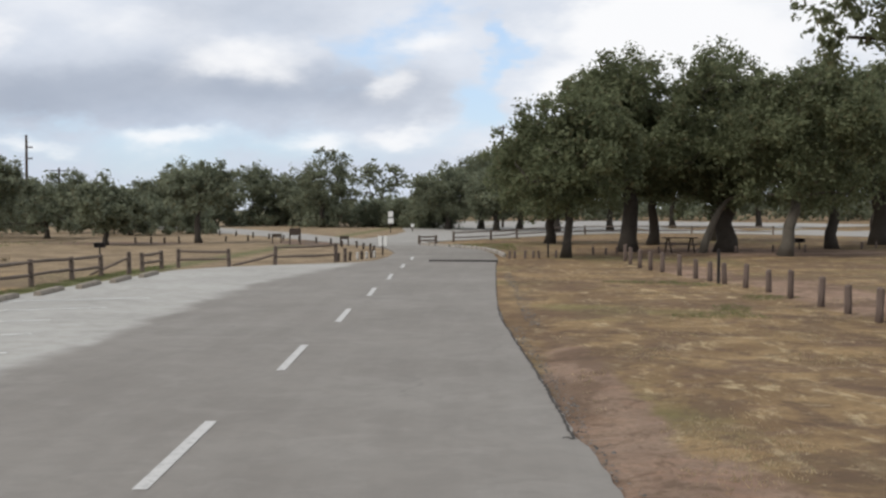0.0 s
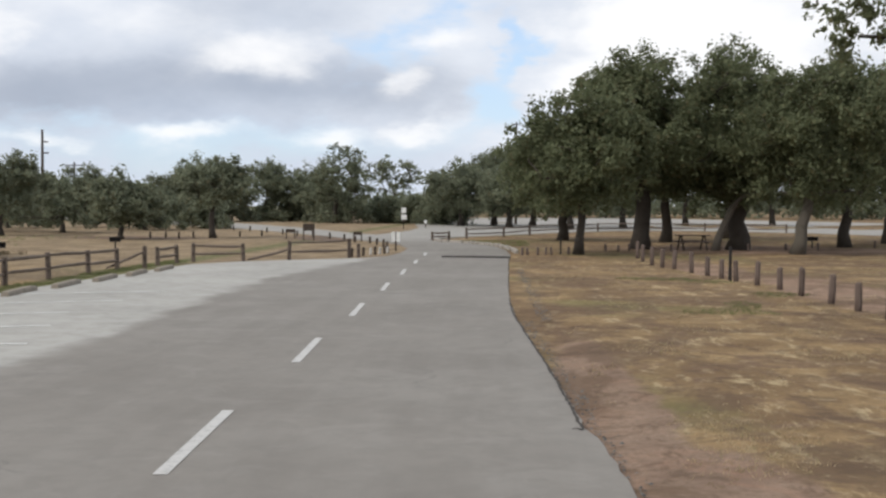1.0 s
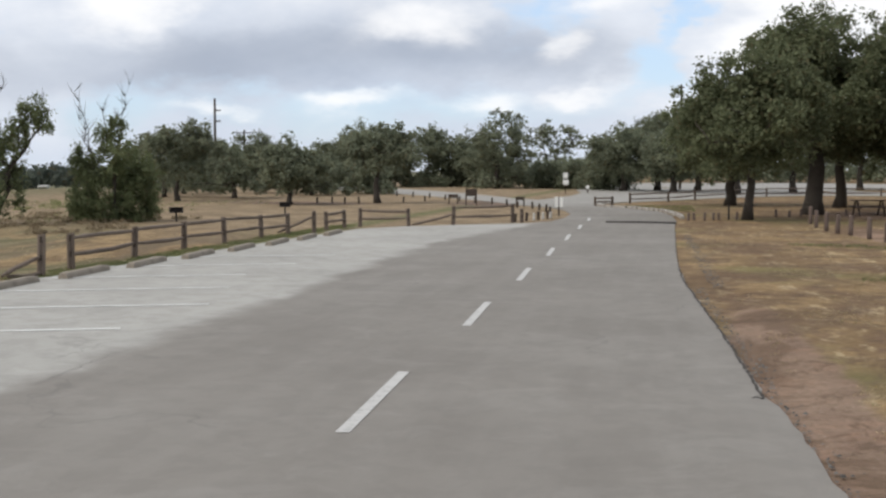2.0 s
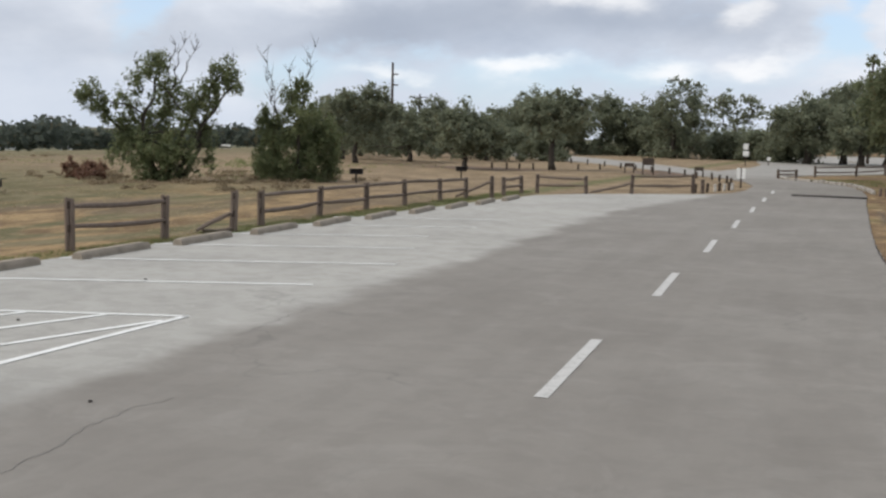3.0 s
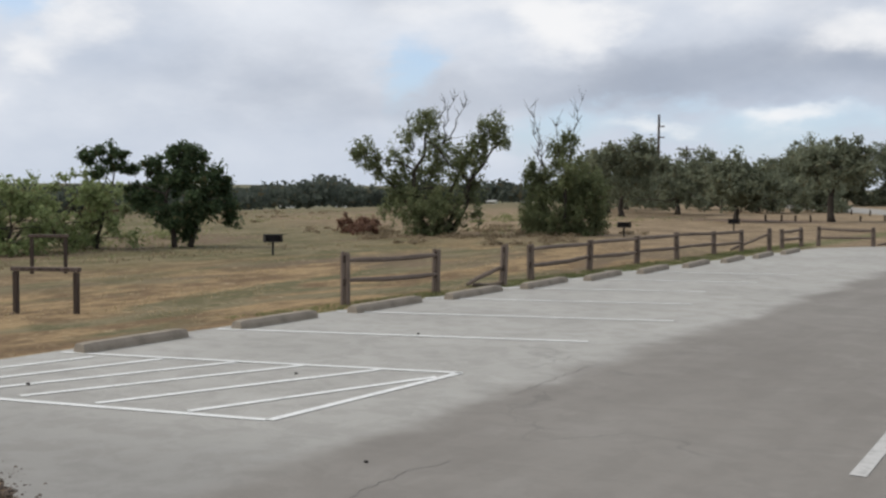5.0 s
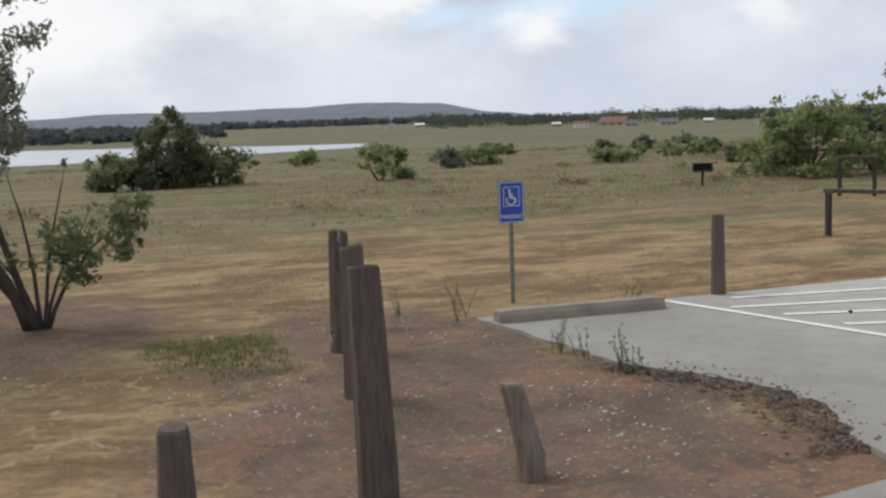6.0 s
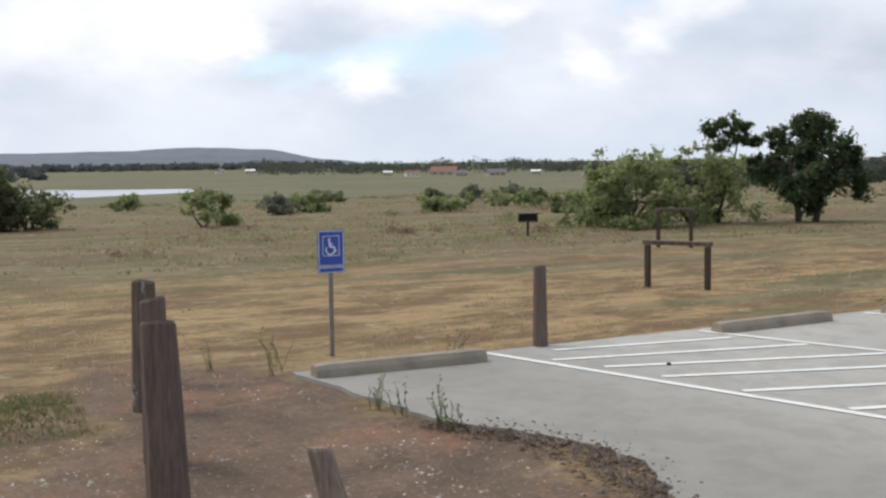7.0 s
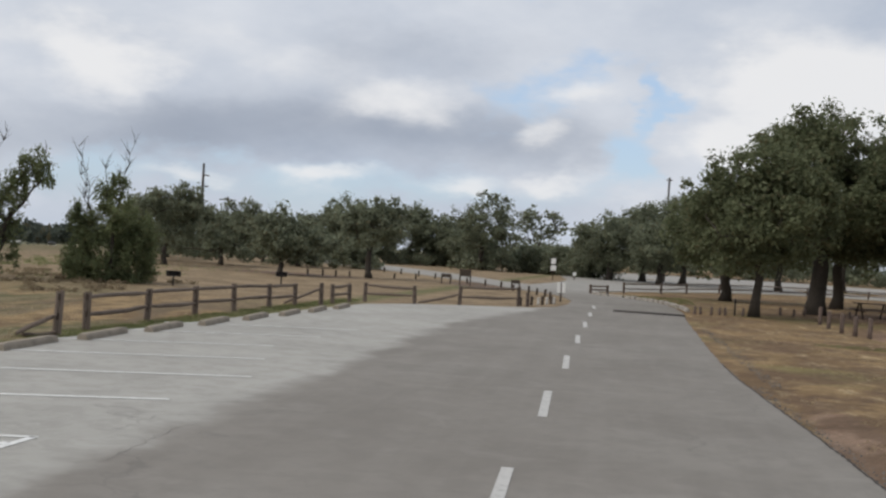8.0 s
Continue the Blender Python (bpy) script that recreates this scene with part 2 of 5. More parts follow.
def mat_grass():
    k = Mat("dry_grass_ground", 0.97, 0.1)
    p = k.place()
    x, y, z = k.xyz(p)
    big = k.noise(0.11, 5, 0.6, p)
    mid = k.noise(0.5, 6, 0.65, p)
    fine = k.noise(11, 5, 0.75, p)
    c = k.mix(k.ramp(mid, 0.36, 0.64), (0.178, 0.116, 0.064), (0.300, 0.206, 0.108))
    c = k.mix(k.ramp(k.noise(0.75, 7, 0.72, p, None, 0.6), 0.50, 0.62, 0.0, 0.85), c, (0.165, 0.108, 0.074))
    c = k.mix(k.ramp(k.noise(1.3, 7, 0.75, p, (1.5, 0.5, 1), 0.4), 0.53, 0.64, 0.0, 0.8), c, (0.46, 0.36, 0.215))
    c = k.mix(k.ramp(big, 0.5, 0.62, 0, 0.7), c, (0.165, 0.15, 0.065))
    # the low meadow to the west: straw bands near the lot, greener and rougher further down
    band = k.noise(0.16, 6, 0.62, p, (1.7, 0.5, 1), 0.5)
    straw = k.math("MULTIPLY", k.ramp(band, 0.45, 0.52), k.ramp(x, -26, -18.5, 0.08, 1.0))
    straw = k.math("MAXIMUM", straw, k.math("MULTIPLY", k.ramp(x, -18, -14.5, 0.0, 0.8), k.ramp(y, 12, 5)))
    rough = k.mix(k.ramp(k.noise(0.5, 7, 0.72, p, (1.7, 0.5, 1), 0.5), 0.46, 0.56), (0.114, 0.108, 0.056), (0.190, 0.162, 0.098))
    rough = k.mix(k.ramp(k.noise(0.09, 5, 0.65, p, (1.8, 0.6, 1)), 0.5, 0.6, 0.0, 0.7), rough, (0.155, 0.108, 0.078))
    gold = k.mix(k.ramp(k.noise(0.7, 7, 0.72, p, (1.5, 0.6, 1)), 0.42, 0.57), (0.160, 0.107, 0.062), (0.325, 0.230, 0.125))
    gold = k.mix(k.ramp(k.noise(1.8, 7, 0.75, p, (1.6, 0.5, 1), 0.5), 0.52, 0.62, 0.0, 0.75), gold, (0.125, 0.087, 0.055))
    c = k.mix(k.math("MULTIPLY", k.ramp(x, -4.5, -6.5), 0.95), c, k.mix(straw, rough, gold))
    far = k.math("MULTIPLY", k.ramp(x, -70, -200), 0.85)
    c = k.mix(far, c, k.mix(k.ramp(k.noise(0.03, 6, 0.7, p, (2.5, 0.5, 1)), 0.42, 0.58), (0.105, 0.118, 0.07), (0.158, 0.150, 0.10)))
    # drier brown turf between the lot's end and the side road
    turf = k.mix(k.ramp(k.noise(0.45, 6, 0.7, p), 0.42, 0.58), (0.19, 0.14, 0.09), (0.285, 0.215, 0.138))
    c = k.mix(k.math("MULTIPLY", k.ramp(k.math("ADD", y, k.math("MULTIPLY", x, 0.45)), 24, 38), k.math("MULTIPLY", k.ramp(x, 0, -3), k.ramp(x, -62, -40))), c, turf)
    # green fringe behind the wheel stops
    fringe = k.math("MULTIPLY", k.ramp(k.math("ABSOLUTE", k.math("ADD", k.math("ADD", x, 12.9), k.math("MULTIPLY", y, -0.03))), 0.2, 1.1, 1.0, 0.0), k.ramp(y, 14, 20))
    c = k.mix(k.math("MULTIPLY", fringe, 0.7), c, (0.10, 0.115, 0.045))
    # bare earth: oval patches with frayed edges
    fray = k.math("MULTIPLY", k.math("SUBTRACT", k.noise(0.8, 6, 0.7, p), 0.5), 1.5)
    bare = None
    # the oval at (-14.6, 0.5) is soil plus the leaning tree's painted shade
    for cx, cy, rx, ry in ((-8.6, 3.4, 3.2, 2.2), (-11.6, 3.9, 2.6, 1.2), (-6.8, 4.0, 1.9, 1.9), (-6.5, -1.5, 2.2, 3.5), (-14.6, 0.5, 2.4, 1.5), (9.5, 30.0, 1.6, 8.5), (10.4, 21.0, 2.2, 7.0), (8.0, 41.0, 1.2, 6.0), (14.5, 60, 8, 6), (1.45, 12.5, 0.6, 7.5), (2.0, 8.6, 0.8, 2.2), (-12.2, -2.2, 1.6, 0.7), (-22, 72, 5, 3), (-10, 76, 3, 7)):
        dx = k.math("DIVIDE", k.math("SUBTRACT", x, cx), rx)
        dy = k.math("DIVIDE", k.math("SUBTRACT", y, cy), ry)
        d = k.math("SQRT", k.math("ADD", k.math("MULTIPLY", dx, dx), k.math("MULTIPLY", dy, dy)))
        m = k.ramp(k.math("ADD", d, fray), 0.75, 1.15, 1.0, 0.0)
        bare = m if bare is None else k.math("MAXIMUM", bare, m)
    e = k.mix(k.ramp(k.noise(0.7, 5, 0.65, p), 0.35, 0.65), (0.100, 0.076, 0.063), (0.180, 0.126, 0.098))
    e = k.mix(k.ramp(k.noise(0.9, 6, 0.7, p, None, 0.6), 0.5, 0.6, 0.0, 0.75), e, (0.215, 0.122, 0.083))
    e = k.mix(k.ramp(k.noise(1.9, 6, 0.75, p, None, 0.5), 0.53, 0.62, 0.0, 0.7), e, (0.082, 0.064, 0.054))
    e = k.mix(k.ramp(k.noise(24, 4, 0.8, p), 0.58, 0.68, 0.0, 0.8), e, (0.40, 0.37, 0.34))
    e = k.mix(k.ramp(k.noise(9, 5, 0.8, p), 0.54, 0.7, 0, 0.65), e, (0.10, 0.078, 0.065))
    e = k.mix(k.math("MULTIPLY", k.ramp(x, 0.4, 1.2), k.ramp(x, 1.8, 4, 0.55, 0.8)), e, k.mix(k.ramp(mid, 0.35, 0.65), (0.27, 0.175, 0.125), (0.36, 0.25, 0.185)))
    c = k.mix(k.math("MULTIPLY", bare, 0.92), c, e)
    # trampled dark soil and bleached straw in blots on the verge and the dirt
    blot = k.noise(0.33, 7, 0.7, p, None, 0.8)
    c = k.mix(k.math("MULTIPLY", k.ramp(x, -0.5, 1.5), k.ramp(blot, 0.47, 0.55, 0.0, 0.7)), c, (0.128, 0.084, 0.056))
    c = k.mix(k.math("MULTIPLY", k.ramp(x, -0.5, 1.5), k.ramp(k.noise(1.5, 7, 0.75, p, None, 0.7), 0.53, 0.60, 0.0, 0.6)), c, (0.105, 0.070, 0.048))
    c = k.mix(k.ramp(fine, 0.42, 0.7, 0.0, 0.45), c, (0.085, 0.065, 0.038))
    c = k.mix(k.math("MULTIPLY", k.ramp(k.noise(2.6, 7, 0.75, p, None, 0.6), 0.56, 0.64, 0.0, 0.6), k.math("SUBTRACT", 1.0, bare)), c, (0.38, 0.30, 0.19))
    k.bump(k.math("ADD", fine, k.math("MULTIPLY", k.noise(2.4, 5, 0.6, p), 1.5)), 0.6, 0.05)
    return k.color(c)


def mat_wood(name, a, b, scale=1.0):
    k = Mat(name, 0.9, 0.2)
    grain = k.noise(7 * scale, 5, 0.7, None, (6, 6, 0.5))
    c = k.mix(k.ramp(grain, 0.3, 0.7), a, b)
    c = k.mix(k.ramp(k.noise(2.5, 4, 0.6), 0.5, 0.75, 0, 0.5), c, tuple(v * 0.5 for v in a))
    c = k.mix(k.math("MULTIPLY", k.rand(), 0.3), c, tuple(v * 1.25 for v in b))
    k.bump(grain, 0.7, 0.02)
    return k.color(c)


def mat_peeling():
    k = Mat("peeling_wood", 0.9, 0.2)
    grain = k.noise(7, 5, 0.7, None, (6, 6, 0.5))
    c = k.mix(k.ramp(grain, 0.3, 0.7), (0.075, 0.056, 0.046), (0.15, 0.118, 0.098))
    c = k.mix(k.ramp(k.noise(6, 4, 0.6, None, (1, 1, 0.4)), 0.62, 0.68), c, (0.40, 0.38, 0.36))
    k.bump(grain, 0.7, 0.02)
    return k.color(c)


def mat_concrete():
    k = Mat("cast_concrete", 0.93, 0.2)
    c = k.mix(k.ramp(k.noise(3, 5, 0.65), 0.3, 0.7), (0.205, 0.175, 0.138), (0.30, 0.258, 0.207))
    c = k.mix(k.ramp(k.noise(40, 4, 0.7), 0.5, 0.7, 0, 0.4), c, (0.16, 0.145, 0.12))
    k.bump(k.noise(30, 4, 0.7), 0.4, 0.02)
    return k.color(c)


def mat_leaf(name, a, b, dead=(0.12, 0.09, 0.045), dead_at=0.9):
    k = Mat(name, 0.75, 0.2)
    r = k.island()
    c = k.mix(r, a, b)
    c = k.mix(k.ramp(k.noise(0.6, 3, 0.6), 0.4, 0.7, 0, 0.6), c, tuple(v * 0.6 for v in a))
    c = k.mix(k.ramp(r, dead_at, dead_at + 0.04, 0, 0.6), c, dead)
    k.color(c)
    thin = k.t.nodes.new("ShaderNodeBsdfTranslucent")
    k.t.links.new(c, thin.inputs[0])
    both = k.t.nodes.new("ShaderNodeMixShader")
    both.inputs[0].default_value = 0.5
    k.t.links.new(k.b.outputs[0], both.inputs[1]), k.t.links.new(thin.outputs[0], both.inputs[2])
    k.t.links.new(both.outputs[0], k.t.nodes["Material Output"].inputs[0])
    return k.m


def mat_plain(name, c, rough=0.6, metal=0.0, var=0.25, scale=6.0):
    k = Mat(name, rough, 0.35)
    k.b.inputs["Metallic"].default_value = metal
    return k.color(k.mix(k.ramp(k.noise(scale, 5, 0.65), 0.35, 0.7), c, tuple(v * (1 - var) for v in c)))


PAVE, PAINT, STALL_PAINT, GRASS, CONC = mat_pavement(), mat_paint(), mat_stall_paint(), mat_grass(), mat_concrete()
WOOD = mat_wood("weathered_grey_brown_wood", (0.082, 0.060, 0.050), (0.150, 0.114, 0.097))
WOOD_FENCE = mat_wood("split_cedar_wood", (0.098, 0.074, 0.058), (0.195, 0.155, 0.128))
WOOD_PALE = mat_wood("weathered_pale_wood", (0.15, 0.115, 0.09), (0.27, 0.22, 0.18))
WOOD_DARK = mat_wood("dark_stained_wood", (0.04, 0.030, 0.025), (0.078, 0.060, 0.048))
BARK = mat_wood("oak_bark", (0.032, 0.027, 0.022), (0.075, 0.063, 0.052), 1.6)
BARK_PALE = mat_wood("pale_bark", (0.065, 0.056, 0.045), (0.13, 0.115, 0.095), 1.6)
BARK_STEM = mat_wood("grey_brown_stem_bark", (0.036, 0.03, 0.025), (0.085, 0.072, 0.06), 1.6)
LEAF_OAK = mat_leaf("oak_leaf", (0.118, 0.136, 0.072), (0.215, 0.235, 0.132))
# distant trees: aerial haze is mixed into this paler, greyer leaf colour
LEAF_HAZED = mat_leaf("hazed_far_leaf", (0.165, 0.185, 0.125), (0.265, 0.285, 0.19))
LEAF_WILLOW = mat_leaf("willow_leaf", (0.150, 0.178, 0.088), (0.245, 0.272, 0.14))
LEAF_BRIGHT = mat_leaf("bright_leaf", (0.20, 0.25, 0.105), (0.32, 0.37, 0.17))
LEAF_DARK = mat_leaf("broad_dark_leaf", (0.052, 0.082, 0.042), (0.108, 0.15, 0.07))
LEAF_SHRUB = mat_leaf("shrub_leaf", (0.175, 0.19, 0.14), (0.29, 0.315, 0.23))
BLADE = mat_leaf("dry_blade", (0.36, 0.27, 0.15), (0.58, 0.47, 0.30), (0.13, 0.14, 0.05), 0.82)
BLADE_GREEN = mat_leaf("green_blade", (0.13, 0.155, 0.06), (0.24, 0.25, 0.11))
IRON = mat_plain("rusty_black_iron", (0.035, 0.03, 0.028), 0.7, 0.3)
STEEL = mat_plain("galvanised_steel", (0.22, 0.21, 0.20), 0.5, 0.6)
SIGN_BLUE = mat_plain("sign_blue", (0.030, 0.075, 0.36), 0.45, 0.0, 0.15)
WHITE = mat_plain("white_paint", (0.72, 0.72, 0.70), 0.55, 0.0, 0.12)
WHITE_WORN = mat_plain("worn_white_paint", (0.50, 0.48, 0.45), 0.8, 0.0, 0.5, 9.0)
STONE = mat_plain("pale_stone", (0.38, 0.35, 0.31), 0.9, 0.0, 0.4, 20)
# the blue-grey of the hill woods is distance haze put into the colour
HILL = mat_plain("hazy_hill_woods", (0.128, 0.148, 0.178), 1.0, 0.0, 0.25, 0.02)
WATER = mat_plain("lake_water", (0.30, 0.33, 0.37), 0.25, 0.0, 0.08, 0.02)
ROOF_RED = mat_plain("red_brown_roof", (0.22, 0.11, 0.09), 0.8)
ROOF_GREY = mat_plain("grey_roof", (0.16, 0.16, 0.17), 0.8)
TAN_WALL = mat_plain("tan_wall", (0.45, 0.38, 0.32), 0.85)
RED_LEAF = mat_leaf("red_brown_scrub", (0.18, 0.098, 0.07), (0.27, 0.165, 0.115))


# ---------------------------------------------------------------- mesh helpers
def mesh_object(name, bm, material, parent=None, label="", smooth=False):
    me = bpy.data.meshes.new(name)
    bm.to_mesh(me)
    bm.free()
    return data_object(name, me, material, parent, label, smooth)


def data_object(name, me, material, parent=None, label="", smooth=False):
    if not me.materials:
        for m in material if isinstance(material, (list, tuple)) else (material,):
            me.materials.append(m)
    if smooth:
        me.shade_smooth()
    ob = new(name, me)
    if parent:
        ob.parent = parent
    if label:
        ob["label"] = label
    return ob


part = mesh_object


def thing(name, m, label, category, group="", kind=""):
    ob = new(name)
    ob.matrix_world = m
    return tagged(ob, label, category, group, kind)


def box(bm, cx, cy, cz, sx, sy, sz, m=None, bevel=0.0):
    r = bmesh.ops.create_cube(bm, size=1.0, matrix=Matrix.Diagonal((sx, sy, sz, 1)))
    if bevel:
        es = {e for v in r["verts"] for e in v.link_edges}
        r2 = bmesh.ops.bevel(bm, geom=list(es), offset=bevel, segments=2, affect="EDGES", profile=0.6)
        vs = list({v for f in r2["faces"] for v in f.verts} | {v for v in r["verts"] if v.is_valid})
    else:
        vs = r["verts"]
    bmesh.ops.transform(bm, matrix=(m or Matrix()) @ Matrix.Translation((cx, cy, cz)), verts=vs)


def tube(bm, pts, radii, seg=8, cap=True, rough=0.0, rng=None):
    """A tapered tube along points."""
    rings = []
    side = Vector((0.3, 1, 0.1)).normalized()
    for i, p in enumerate(pts):
        a = Vector(pts[max(i - 1, 0)])
        b = Vector(pts[min(i + 1, len(pts) - 1)])
        w = (b - a).normalized()
        u = w.cross(side)
        if u.length < 1e-3:
            u = w.cross(Vector((1, 0, 0)))
        u.normalize()
        v = w.cross(u)
        ring = []
        for j in range(seg):
            t = 2 * math.pi * j / seg
            r = radii[i] * (1 + (rng.uniform(-rough, rough) if rng else 0))
            ring.append(bm.verts.new(Vector(p) + u * math.cos(t) * r + v * math.sin(t) * r))
        rings.append(ring)
    for a, b in zip(rings, rings[1:]):
        for j in range(seg):
            bm.faces.new((a[j], a[(j + 1) % seg], b[(j + 1) % seg], b[j]))
    if cap:
        bm.faces.new(list(reversed(rings[0])))
        bm.faces.new(rings[-1])


def sheet(name, outline, z, material, thick=0.06, kind="structure", label="", category=""):
    """A flat slab with the given outline."""
    bm = bmesh.new()
    vs = [bm.verts.new((x, y, z)) for x, y in outline]
    f = bm.faces.new(vs)
    if f.normal.z < 0:
        f.normal_flip()
    r = bmesh.ops.extrude_face_region(bm, geom=[f])
    low = [v for v in r["geom"] if isinstance(v, bmesh.types.BMVert)]
    for v in low:
        v.co.z -= thick
    bmesh.ops.recalc_face_normals(bm, faces=bm.faces)
    bmesh.ops.triangulate(bm, faces=bm.faces)
    return tagged(mesh_object(name, bm, material), label, category, kind=kind)


def smoothstep(t):
    t = min(max(t, 0.0), 1.0)
    return t * t * (3 - 2 * t)


def ground_z(x, y):
    """The height of the natural ground: level by the road, falling to the lake in the west."""
    z = -0.025 - 6.9 * smoothstep((-x - 36) / 220)
    d = math.hypot(x + 3, y - 25)
    z += 0.03 * noise.noise((x * 0.25, y * 0.25, 0)) * smoothstep((d - 4) / 20)
    z -= 0.26 * math.exp(-(((x + 8.1) / 1.7) ** 2 + ((y - 2.1) / 1.5) ** 2))
    z -= 0.055 * math.exp(-(((x - 1.15) / 0.4) ** 2)) * smoothstep((y - 10.6) / 0.8) * smoothstep((26 - y) / 5)
    z += 0.5 * noise.noise((x * 0.02, y * 0.02, 3)) * smoothstep((d - 70) / 120)
    return z - (0.015 if d < 60 else 0)


def jag(points, step=0.6, amp=0.06, closed=True, rng=random.Random(5)):
    """An outline with more points and an uneven edge."""
    out = []
    for a, b in zip(points, points[1:] + (points[:1] if closed else [])):
        a, b = Vector(a), Vector(b)
        n = max(1, min(60, int((b - a).length / step)))
        for i in range(n):
            p = a.lerp(b, i / n)
            out.append((p.x + rng.uniform(-amp, amp), p.y + rng.uniform(-amp, amp)))
    return out if closed else out + [points[-1]]


# ---------------------------------------------------------------- ground, road, parking lot
def axis(steps):
    out = []
    for a, b, s in steps:
        out += list(np.arange(a, b, s))
    return out


def build_ground():
    xs = axis([(-3200, -600, 200), (-600, -280, 40), (-280, -60, 10), (-60, -24, 2), (-24, 0, 0.8), (0, 3, 0.2), (3, 14, 0.8), (14, 50, 3), (50, 200, 25), (200, 3201, 250)])
    ys = axis([(-2600, -300, 200), (-300, -30, 30), (-30, 0, 2), (0, 34, 0.8), (34, 80, 2), (80, 240, 10), (240, 700, 60), (700, 3201, 250)])
    verts = [(x, y, ground_z(x, y)) for y in ys for x in xs]
    w = len(xs)
    faces = [(j * w + i, j * w + i + 1, (j + 1) * w + i + 1, (j + 1) * w + i) for j in range(len(ys) - 1) for i in range(w - 1)]
    me = bpy.data.meshes.new("ground")
    me.from_pydata(verts, [], faces)
    tagged(data_object("ground", me, GRASS, smooth=True), "dry tan and green grass ground falling to a lake", "ground", kind="structure")


build_ground()

LOT_BORDER = [(-6.6, 5.2), (-6.6, 9.0), (-6.4, 13.0), (-6.4, 19.5), (-6.6, 24.0), (-6.8, 34.0), (-5.4, 45.0), (-4.9, 46.8)]
ROAD_EAST = [(1.5, -60), (1.35, 2), (1.28, 6), (1.19, 8.5), (1.13, 10.0), (1.06, 10.8), (1.0, 11.4), (0.96, 12.6), (0.93, 14.3), (0.86, 16.2), (0.71, 19.8), (0.58, 23), (0.56, 28), (0.68, 35), (0.9, 46), (1.05, 50), (1.0, 56), (0.4, 61.6), (-1.2, 65.9),
             (-2.9, 68), (-3.5, 71), (-3.2, 74), (-1.8, 78), (2, 85), (6, 93), (12, 101), (19, 103), (27, 97), (34, 86), (48, 76), (90, 66), (180, 60)]
ROAD_FAR = [(180, 100), (90, 110), (62, 140), (47, 171), (26, 196), (10, 190), (3, 192), (-7, 178), (-9.5, 160), (-7.4, 120), (-6.2, 107), (-6.4, 95), (-7.8, 82),
            (-10, 86), (-15.8, 101.5), (-24.5, 119), (-34, 136), (-80, 200), (-90, 196), (-42, 131), (-26.3, 106), (-18.2, 93), (-11.7, 80), (-7.6, 70), (-5.8, 66.6), (-4.6, 62.6),
            (-3.95, 57), (-3.8, 52), (-4.2, 48.6)]
road = sheet("road", jag(ROAD_EAST, 0.3, 0.032, False) + jag(ROAD_FAR, 3, 0.08, False) + LOT_BORDER[::-1] + [(-6.2, 3.0), (-5.6, 0.0), (-5.4, -60)], 0.0, PAVE, 0.16,
             label="worn grey asphalt park road with broken edges", category="road")
LOT_WEST = [(-12.45, 4.9), (-12.45, 12), (-12.3, 18), (-12.0, 24), (-11.6, 30), (-11.1, 36), (-10.6, 41), (-9.4, 43.0), (-7.8, 44.6)]
lot = sheet("parking_lot", LOT_WEST[::-1] + jag([(-12.45, 4.9), (-11.8, 4.95), (-9.8, 5.15), (-9.1, 5.5), (-8.4, 5.75), (-7.9, 5.65), (-7.2, 5.3)], 0.15, 0.04, False)
            + LOT_BORDER, -0.001, PAVE, 0.07, label="pale worn concrete parking lot beside the road", category="parking lot")


def strip(bm, a, b, w, z=0.006):
    a, b = Vector((*a, z)), Vector((*b, z))
    s = (b - a).cross(Vector((0, 0, 1))).normalized() * w / 2
    top = [bm.verts.new(p) for p in (a - s, a + s, b + s, b - s)]
    bm.faces.new(top)


def painted(name, segs, label, w=0.1, mat=None):
    bm = bmesh.new()
    for a, b in segs:
        strip(bm, a, b, w)
    bmesh.ops.recalc_face_normals(bm, faces=bm.faces)
    return tagged(mesh_object(name, bm, mat or PAINT), label, "road marking", "painted lines", "structure")


for i in range(-1, 7):
    y = 9.03 + 6.72 * i
    painted("centre_line_dash", [((-2.65, y), (-2.745, y + 2.94))], "white painted dash along the road's centre", 0.125)
for y, x1, rise in ((12.75, -7.3, 1.82), (15.6, -7.18, 1.92), (18.35, -7.8, 1.8), (21.0, -8.4, 1.65), (23.8, -8.2, 1.7), (26.6, -8.0, 1.7)):
    painted("stall_line", [((-12.3, y), (x1, y + rise))], "thin white painted line between parking stalls", 0.105, STALL_PAINT)
HATCH = [((-12.35, 7.05), (-7.55, 8.2)), ((-12.3, 9.95), (-7.4, 11.38)), ((-7.52, 8.2), (-7.42, 11.38)), ((-12.1, 7.75), (-11.7, 9.9)), ((-11.6, 7.4), (-10.9, 10.25)),
         ((-11.0, 7.6), (-10.0, 10.6)), ((-10.3, 7.75), (-9.2, 10.8)), ((-9.4, 7.9), (-8.3, 11.05)), ((-8.4, 8.1), (-7.5, 11.0))]
painted("access_aisle_hatching", HATCH, "white painted hatching of the access aisle", 0.095, STALL_PAINT)

mat_crack = mat_plain("crack_dirt", (0.185, 0.176, 0.163), 0.95, 0.0, 0.3, 9.0)
CRACKS = [[(-5.1, 4.6), (-5.24, 5.5), (-5.3, 6.0), (-5.45, 6.7), (-5.5, 7.3), (-5.4, 7.8)], [(-6.3, 10.6), (-6.36, 11.5), (-6.43, 12.6), (-6.3, 13.0)]]
